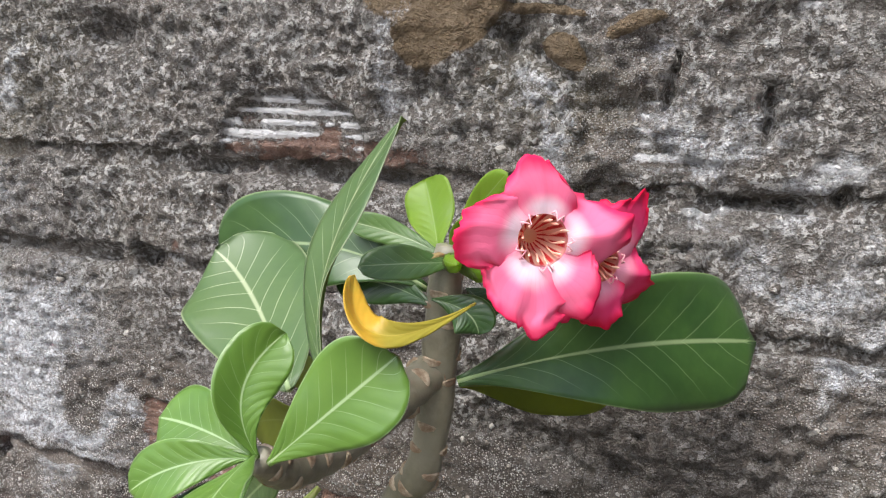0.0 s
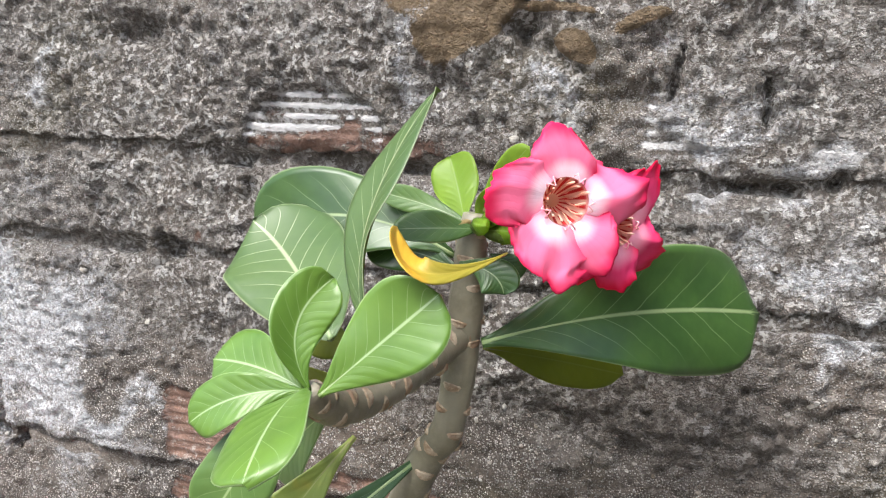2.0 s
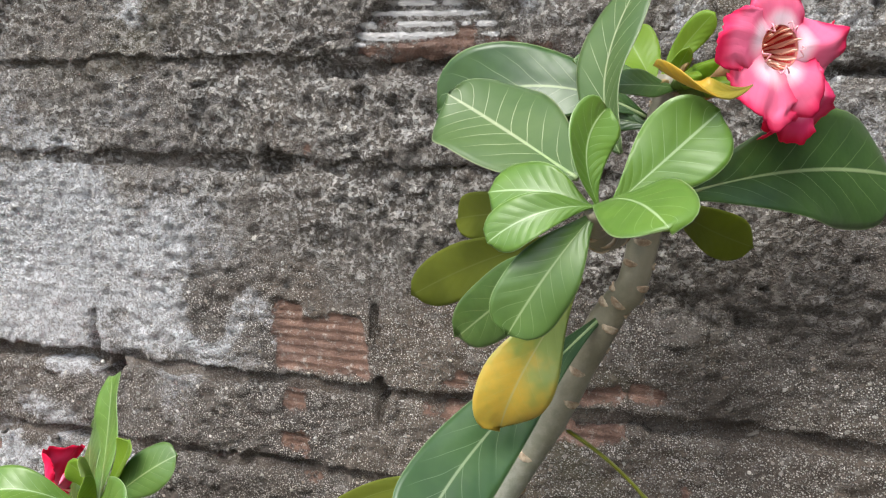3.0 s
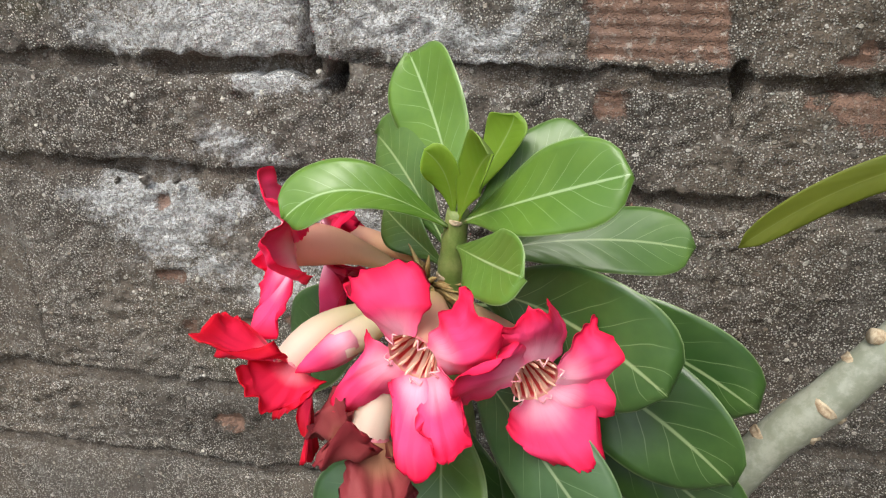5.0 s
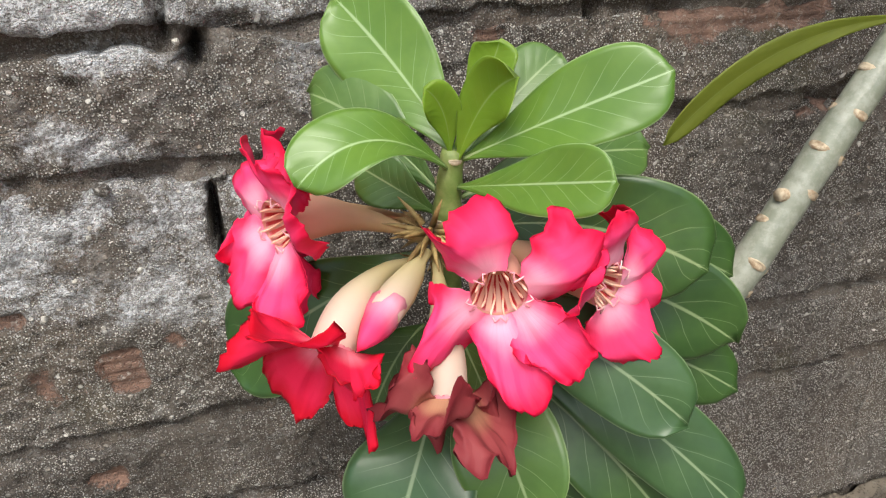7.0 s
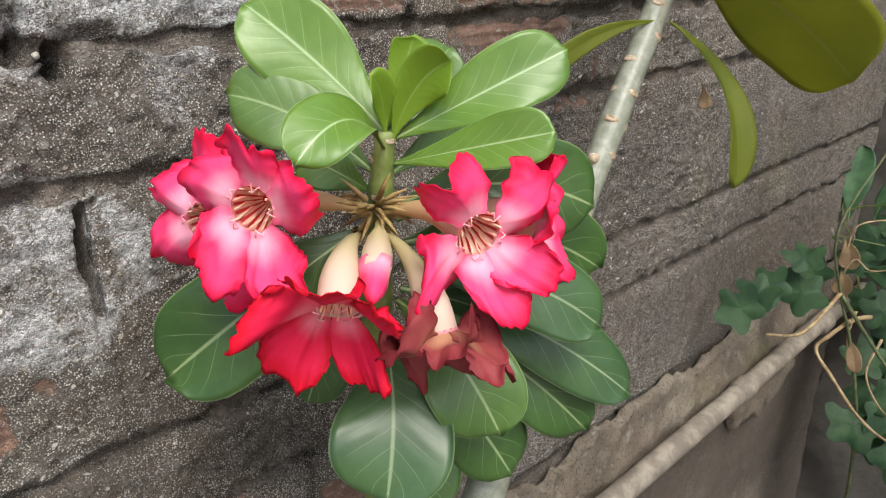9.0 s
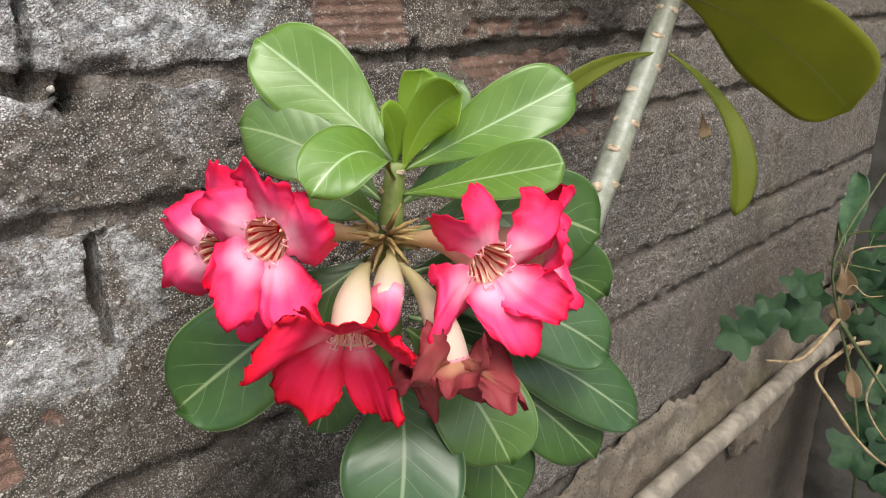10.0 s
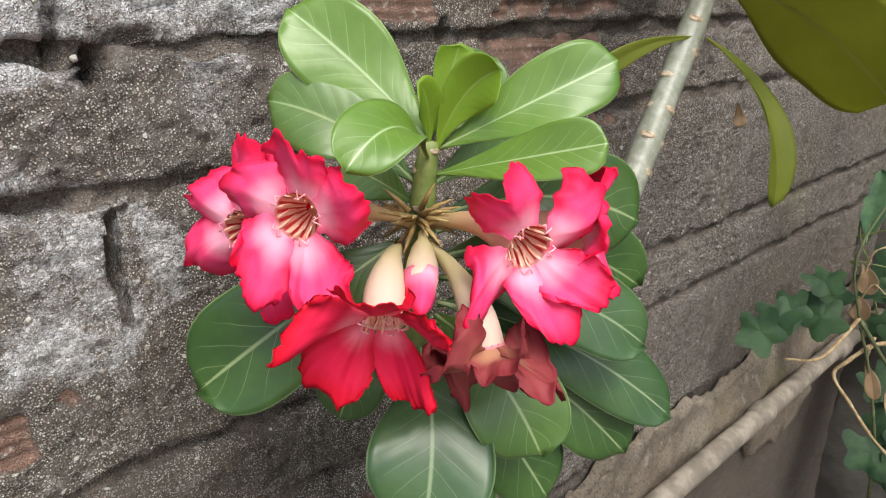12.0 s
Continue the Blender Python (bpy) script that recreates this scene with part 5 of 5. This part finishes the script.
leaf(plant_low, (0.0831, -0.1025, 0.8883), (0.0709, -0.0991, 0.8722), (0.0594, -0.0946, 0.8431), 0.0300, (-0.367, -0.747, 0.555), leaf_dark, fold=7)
flower(plant_tall, (0.3669, -0.1192, 1.1777), (0.3951, -0.1390, 1.1920), (0.502, -0.863, 0.060), 0.0265, petal_pink, tube_rosy, 0.15, 0.05, 0.0076, 11, ruffle=0.6, sag=0.35, wide=1.22, rays=((-2.62, 0.0270, 0.000), (-1.45, 0.0280, -0.003), (0.05, 0.0245, -0.002), (1.32, 0.0265, 0.000), (2.72, 0.0280, 0.000)), label="pink ruffled flower with a pale heart")
flower(plant_tall, (0.3707, -0.1153, 1.1756), (0.4100, -0.1090, 1.1815), (0.66, -0.74, -0.08), 0.0228, petal_rose, tube_rosy, 0.6, 0.1, 0.006, 12, wide=1.35, label="pink ruffled flower with a pale heart")
closed_bud(plant_tall, (0.3631, -0.1192, 1.1777), (0.3827, -0.1371, 1.1804), 0.0036, leaf_under, leaf_young)
closed_bud(plant_tall, (0.3612, -0.1211, 1.1796), (0.3704, -0.1410, 1.1824), 0.0030, leaf_under, leaf_young)
closed_bud(plant_tall, (0.3622, -0.1192, 1.1796), (0.3770, -0.1390, 1.1881), 0.003, leaf_young, leaf_young)
hub(plant_tall, (0.3621, -0.1191, 1.1815), 0.008, 9, 4)
flower(plant_low, (0.0790, -0.1226, 0.9356), (0.0292, -0.1219, 0.9480), (-0.864, -0.503, 0.020), 0.0325, petal_rose, tube_rosy, 0.3, 0.05, 0.0082, 21, sag=0.4, rays=((-2.81, 0.0331, 0.0102), (-1.30, 0.0335, 0.0056), (-0.30, 0.0295, 0.0080), (1.19, 0.0331, -0.0076), (2.43, 0.0334, 0.0061)), label="crimson-pink trumpet flower")
flower(plant_low, (0.0790, -0.1164, 0.9393), (0.0288, -0.0810, 0.9335), (-0.905, -0.421, 0.053), 0.0325, petal_rose, tube_rosy, 0.9, 0.15, 0.0074, 22, label="crimson-pink trumpet flower")
flower(plant_low, (0.0823, -0.1258, 0.9355), (0.0868, -0.1742, 0.9371), (-0.302, -0.927, -0.222), 0.0325, petal_rose, tube_rosy, 0.05, 0.05, 0.0084, 23, sag=0.35, wide=1.0, rays=((-3.04, 0.0285, 0.0166), (-2.25, 0.0286, 0.0164), (-1.18, 0.0330, 0.0002), (0.53, 0.0329, -0.0025), (2.21, 0.0336, 0.0036)), label="crimson-pink trumpet flower")
flower(plant_low, (0.0875, -0.1238, 0.9346), (0.1237, -0.1726, 0.9322), (0.453, -0.886, -0.101), 0.0315, petal_rose, tube_rosy, 0.5, 0.1, 0.0075, 24, sag=0.3, rays=((-2.75, 0.0305, 0.0058), (-2.29, 0.0309, 0.0030), (-1.63, 0.0306, -0.0049), (0.01, 0.0306, -0.0050), (1.13, 0.0304, 0.0061)), label="crimson-pink trumpet flower")
flower(plant_low, (0.0774, -0.1172, 0.9245), (0.0396, -0.1536, 0.9169), (-0.480, -0.500, -0.720), 0.0335, petal_red, tube_cream, 0.3, -0.38, 0.0072, 25, sag=0.05, wide=0.95, rays=((-2.81, 0.0269, 0.0224), (-1.06, 0.0327, 0.0125), (-0.02, 0.0348, 0.0038), (1.31, 0.0367, 0.0050), (2.23, 0.0290, 0.0196)), label="deep red drooping bell-shaped flower")
flower(plant_low, (0.0820, -0.1257, 0.9281), (0.0711, -0.1704, 0.9028), (-0.120, -0.420, -0.900), 0.0305, petal_dry, tube_cream, 0.2, -0.05, 0.0066, 26, False, 1.8, 0.58, wide=1.5, label="withered crumpled brown-red flower")
closed_bud(plant_low, (0.0780, -0.1298, 0.9330), (0.0454, -0.1658, 0.9215), 0.0058, tube_cream, petal_rose)
hub(plant_low, (0.0812, -0.1226, 0.9367), 0.014, 26, 6)

# ---- creeper and dry stalks in the corner ----
def lobed_leaf(plant, centre, size, normal, tip_dir, seed):
    """A small vine leaf with a wavy, lobed margin."""
    rnd = random.Random(seed)
    org = Vector(plant.location)
    nn = Vector(normal).normalized()
    t = Vector(tip_dir)
    t = (t - nn * t.dot(nn)).normalized()
    side = t.cross(nn)
    bm = bmesh.new()
    uv = bm.loops.layers.uv.new("UVMap")
    k, ph = 30, rnd.uniform(0, 6)
    c = Vector(centre) - org
    rings = []
    for r in (0.0001, 0.4, 0.75, 1.0):
        ring = []
        for i in range(k):
            a = 2 * math.pi * i / k
            rad = size * (0.80 + 0.16 * math.cos(5 * a) + 0.05 * math.cos(2 * a + ph) + 0.012 * math.cos(11 * a + 2 * ph)) * (0.8 if abs(a - math.pi) < 0.35 else 1)
            q = c + (t * math.cos(a) + side * math.sin(a)) * rad * r + nn * size * (0.12 * math.cos(2 * a + ph) + 0.05 * math.cos(5 * a)) * r * r
            ring.append(bm.verts.new(q))
        rings.append(ring)
    for j in range(3):
        for i in range(k):
            f = bm.faces.new((rings[j][i], rings[j][(i + 1) % k], rings[j + 1][(i + 1) % k], rings[j + 1][i]))
            for loop in f.loops:
                q = loop.vert.co - c
                loop[uv].uv = (0.5 + q.dot(side) / size * 0.42, 0.5 + q.dot(t) / size * 0.45)
    geo = bmesh.ops.solidify(bm, geom=bm.faces[:], thickness=0.0005)
    bmesh.ops.split_edges(bm, edges=[e for e in bm.edges if e.calc_face_angle(0) > 0.9])
    part("leaf", bm, leaf_vine, plant)


def creeper():
    vine = tagged(new("creeper"), "green lobed creeper with dry stalks growing in the wall corner", "creeper")
    vine.location = (0.98, -0.12, 0.0)
    org = Vector(vine.location)
    runs = (((0.98, -0.12, -0.01), (0.97, -0.11, 0.35), (0.95, -0.08, 0.52), (0.93, -0.06, 0.60), (0.90, -0.05, 0.70), (0.98, -0.07, 0.80)),
            ((0.93, -0.06, 0.60), (0.84, -0.05, 0.57), (0.74, -0.04, 0.60)),
            ((0.93, -0.06, 0.60), (0.97, -0.12, 0.50), (0.99, -0.20, 0.40)))
    for k, pts in enumerate(runs):
        bm = bmesh.new()
        tube(bm, [p - org for p in spline(pts, 20)], np.linspace(0.003, 0.0015, 20), 6)
        part("runner", bm, vine_stem if k != 1 else dry_brown, vine)
    return vine


vine = creeper()


def stalk(plant, points, r0, r1, material):
    org = Vector(plant.location)
    bm = bmesh.new()
    tube(bm, [p - org for p in spline(points, 30)], np.linspace(r0, r1, 30) * (1 + 0.15 * np.sin(np.arange(30) * 1.7)), 6)
    part("stalk", bm, material, plant)


stalk(vine, ((1.000, -0.086, 0.548), (0.960, -0.074, 0.553), (0.930, -0.057, 0.533), (0.920, -0.046, 0.510), (0.900, -0.081, 0.485), (0.880, -0.117, 0.462), (0.860, -0.155, 0.451), (0.840, -0.198, 0.455)), 0.0035, 0.0018, dry_brown)
stalk(vine, ((0.960, -0.076, 0.568), (0.950, -0.075, 0.527), (0.950, -0.088, 0.486)), 0.002, 0.001, dry_brown)
stalk(vine, ((1.000, -0.106, 0.519), (0.970, -0.103, 0.474), (0.950, -0.133, 0.440), (0.930, -0.173, 0.432)), 0.002, 0.001, dry_brown)
stalk(vine, ((1.000, -0.028, 0.648), (1.000, -0.015, 0.654), (1.000, -0.038, 0.657), (1.020, -0.078, 0.651)), 0.0014, 0.0008, grass_green)
stalk(vine, ((1.050, 0.004, 0.672), (1.050, -0.040, 0.695), (1.020, -0.110, 0.715)), 0.0018, 0.0008, grass_green)
stalk(vine, ((1.050, -0.054, 0.558), (1.050, -0.028, 0.634), (1.050, -0.005, 0.692), (1.080, -0.011, 0.775)), 0.0016, 0.0008, grass_green)
stalk(vine, ((1.000, -0.033, 0.586), (1.000, -0.050, 0.627), (1.000, -0.075, 0.617), (1.020, -0.117, 0.631)), 0.0016, 0.0008, dry_brown)
stalk(vine, ((1.000, -0.037, 0.641), (1.000, -0.046, 0.679), (1.030, -0.084, 0.688), (1.040, -0.112, 0.680)), 0.0014, 0.0008, dry_brown)
lobed_leaf(vine, (0.623, -0.050, 0.680), 0.030, (-0.770, -0.454, 0.448), (-0.414, -0.547, -1.000), 0)
lobed_leaf(vine, (0.680, -0.045, 0.678), 0.027, (-0.738, -0.120, 0.664), (0.318, -0.422, -1.000), 1)
lobed_leaf(vine, (0.703, -0.050, 0.682), 0.026, (-0.761, -0.480, 0.436), (-0.473, -0.428, -1.000), 2)
lobed_leaf(vine, (0.793, -0.050, 0.691), 0.028, (-0.490, -0.182, 0.853), (0.361, -0.445, -1.000), 3)
lobed_leaf(vine, (0.792, -0.055, 0.645), 0.034, (-0.778, -0.208, 0.593), (0.426, 0.104, -1.000), 4)
lobed_leaf(vine, (0.834, -0.050, 0.657), 0.026, (-0.849, -0.192, 0.492), (0.007, -0.458, -1.000), 5)
lobed_leaf(vine, (1.000, -0.089, 0.482), 0.038, (-0.626, -0.366, 0.689), (0.439, -0.162, -1.000), 6)
lobed_leaf(vine, (0.980, -0.110, 0.433), 0.036, (-0.792, -0.016, 0.611), (0.459, 0.078, -1.000), 7)
lobed_leaf(vine, (0.950, -0.106, 0.397), 0.044, (-0.670, -0.259, 0.696), (-0.083, -0.471, -1.000), 8)
lobed_leaf(vine, (1.020, -0.122, 0.468), 0.036, (-0.916, -0.058, 0.398), (-0.544, -0.099, -1.000), 9)
lobed_leaf(vine, (1.050, -0.118, 0.513), 0.041, (-0.839, -0.177, 0.514), (-0.189, 0.198, -1.000), 10)
lobed_leaf(vine, (0.970, -0.146, 0.413), 0.040, (-0.863, -0.216, 0.457), (0.159, -0.379, -1.000), 11)
lobed_leaf(vine, (0.930, -0.176, 0.380), 0.041, (-0.805, -0.055, 0.591), (0.070, 0.123, -1.000), 12)
lobed_leaf(vine, (1.050, -0.059, 0.649), 0.035, (-0.878, -0.379, 0.292), (0.318, -0.108, -1.000), 13)
lobed_leaf(vine, (1.060, -0.113, 0.550), 0.039, (-0.889, -0.275, 0.365), (-0.049, -0.566, -1.000), 14)
lobed_leaf(vine, (1.080, -0.078, 0.673), 0.036, (-0.655, -0.049, 0.754), (0.282, 0.168, -1.000), 15)
lobed_leaf(vine, (1.070, -0.068, 0.611), 0.036, (-0.814, -0.246, 0.526), (0.330, -0.272, -1.000), 16)
lobed_leaf(vine, (1.090, -0.097, 0.613), 0.039, (-0.502, -0.208, 0.840), (-0.248, -0.447, -1.000), 17)
lobed_leaf(vine, (1.030, -0.093, 0.549), 0.036, (-0.772, -0.402, 0.492), (0.554, -0.335, -1.000), 18)
lobed_leaf(vine, (1.000, -0.145, 0.441), 0.038, (-0.872, -0.327, 0.364), (0.340, -0.310, -1.000), 19)
lobed_leaf(vine, (1.030, -0.142, 0.473), 0.039, (-0.696, -0.305, 0.650), (-0.091, -0.434, -1.000), 20)
lobed_leaf(vine, (1.040, -0.066, 0.555), 0.032, (-0.876, -0.370, 0.310), (0.212, -0.480, -1.000), 21)
lobed_leaf(vine, (1.020, -0.046, 0.620), 0.029, (-0.920, -0.221, 0.323), (0.597, -0.502, -1.000), 22)
lobed_leaf(vine, (1.080, -0.115, 0.566), 0.039, (-0.824, -0.088, 0.560), (0.585, -0.218, -1.000), 23)
lobed_leaf(vine, (1.060, -0.102, 0.493), 0.035, (-0.905, -0.252, 0.342), (-0.095, -0.401, -1.000), 24)
lobed_leaf(vine, (1.000, -0.159, 0.399), 0.037, (-0.511, -0.028, 0.859), (-0.562, -0.396, -1.000), 25)
lobed_leaf(vine, (1.050, -0.139, 0.511), 0.039, (-0.861, -0.309, 0.404), (0.444, -0.487, -1.000), 26)
lobed_leaf(vine, (1.000, -0.168, 0.451), 0.038, (-0.856, 0.024, 0.517), (0.589, -0.278, -1.000), 27)
lobed_leaf(vine, (1.080, -0.105, 0.645), 0.038, (-0.558, -0.185, 0.809), (0.294, -0.205, -1.000), 28)
lobed_leaf(vine, (1.000, -0.127, 0.344), 0.031, (-0.741, -0.250, 0.623), (0.480, 0.140, -1.000), 29)
lobed_leaf(vine, (0.950, -0.195, 0.405), 0.041, (-0.715, -0.075, 0.695), (0.171, 0.052, -1.000), 30)
leaf(vine, (1.020, -0.056, 0.605), (1.000, -0.101, 0.615), (0.980, -0.151, 0.612), 0.043, (-0.921, -0.183, 0.345), leaf_vine, fold=15)
leaf(vine, (1.050, -0.017, 0.668), (1.060, -0.014, 0.719), (1.080, -0.009, 0.775), 0.043, (-0.937, -0.247, 0.248), leaf_vine, fold=15)
leaf(vine, (1.070, -0.046, 0.670), (1.070, -0.056, 0.707), (1.080, -0.080, 0.744), 0.029, (-0.943, -0.213, 0.257), leaf_vine, fold=15)
leaf(vine, (1.000, -0.035, 0.605), (1.000, -0.042, 0.589), (1.000, -0.036, 0.569), 0.027, (-0.904, -0.228, 0.361), leaf_dry, fold=15)
leaf(vine, (1.000, -0.030, 0.657), (1.000, -0.042, 0.634), (1.000, -0.041, 0.611), 0.028, (-0.916, -0.232, 0.328), leaf_dry, fold=15)
leaf(vine, (0.950, -0.078, 0.528), (0.950, -0.086, 0.508), (0.950, -0.094, 0.479), 0.020, (-0.879, -0.196, 0.436), leaf_dry, fold=15)
leaf(vine, (1.030, -0.078, 0.679), (1.020, -0.094, 0.685), (1.000, -0.113, 0.686), 0.024, (-0.939, -0.189, 0.287), leaf_dry, fold=15)
lay_bricks()


# pebbles and lumps of mortar stuck on the wall: x, z, radius
PEBBLES = ((0.475, 1.159, 0.0026),
        (0.033, 1.181, 0.0022),
        (0.159, 1.260, 0.0022),
        (0.373, 1.224, 0.004),
        (0.384, 1.224, 0.003),
        (0.363, 1.217, 0.0027),
        (0.391, 1.213, 0.003),
        (0.343, 1.205, 0.0026),
        (0.347, 1.212, 0.0024),
        (0.397, 1.179, 0.0016),
        (-0.040, 0.931, 0.0034),
        (-0.102, 0.931, 0.0032),
        (-0.082, 0.933, 0.003),
        (-0.122, 0.928, 0.0028),
        (0.013, 0.932, 0.0028),
        (-0.100, 0.978, 0.002),
        (-0.051, 0.977, 0.0016),
        (0.003, 0.993, 0.0016),
        (-0.029, 0.981, 0.0018),
        (-0.049, 0.912, 0.002),
        (-0.078, 0.871, 0.002),
        (-0.061, 0.887, 0.0018),
        (-0.051, 0.908, 0.0018),
        (-0.106, 0.974, 0.0018),
        (-0.166, 0.822, 0.0022),
        (0.011, 0.930, 0.0028),
        (-0.032, 0.888, 0.0018),
        (0.148, 1.074, 0.0028),
        (0.074, 1.117, 0.0024),
        (0.122, 1.088, 0.0022),
        (0.270, 0.914, 0.003),
        (0.184, 1.159, 0.0024),
        (0.374, 0.929, 0.0032),
        (0.262, 0.964, 0.0026),
        (0.351, 1.070, 0.0022),
        (0.337, 1.061, 0.002),
        (0.030, 1.182, 0.0024),
        (0.399, 0.902, 0.0016))


def stick_pebbles():
    rnd = random.Random(5)
    for x, z, r in PEBBLES:
        bm = bmesh.new()
        bmesh.ops.create_icosphere(bm, subdivisions=2, radius=r)
        rel, _ = coat(np.array([x]), np.array([z]))
        squash = rnd.uniform(0.7, 1.1)
        for v in bm.verts:
            v.co *= 1 + rnd.uniform(-0.22, 0.22)
            v.co = Vector((x + v.co.x * squash, -float(rel[0]) - 0.0022 + r * 0.30 + v.co.y * 0.9, z + v.co.z))
        part("pebble", bm, cement if r > 0.0025 else pebble_pale, wall)


stick_pebbles()
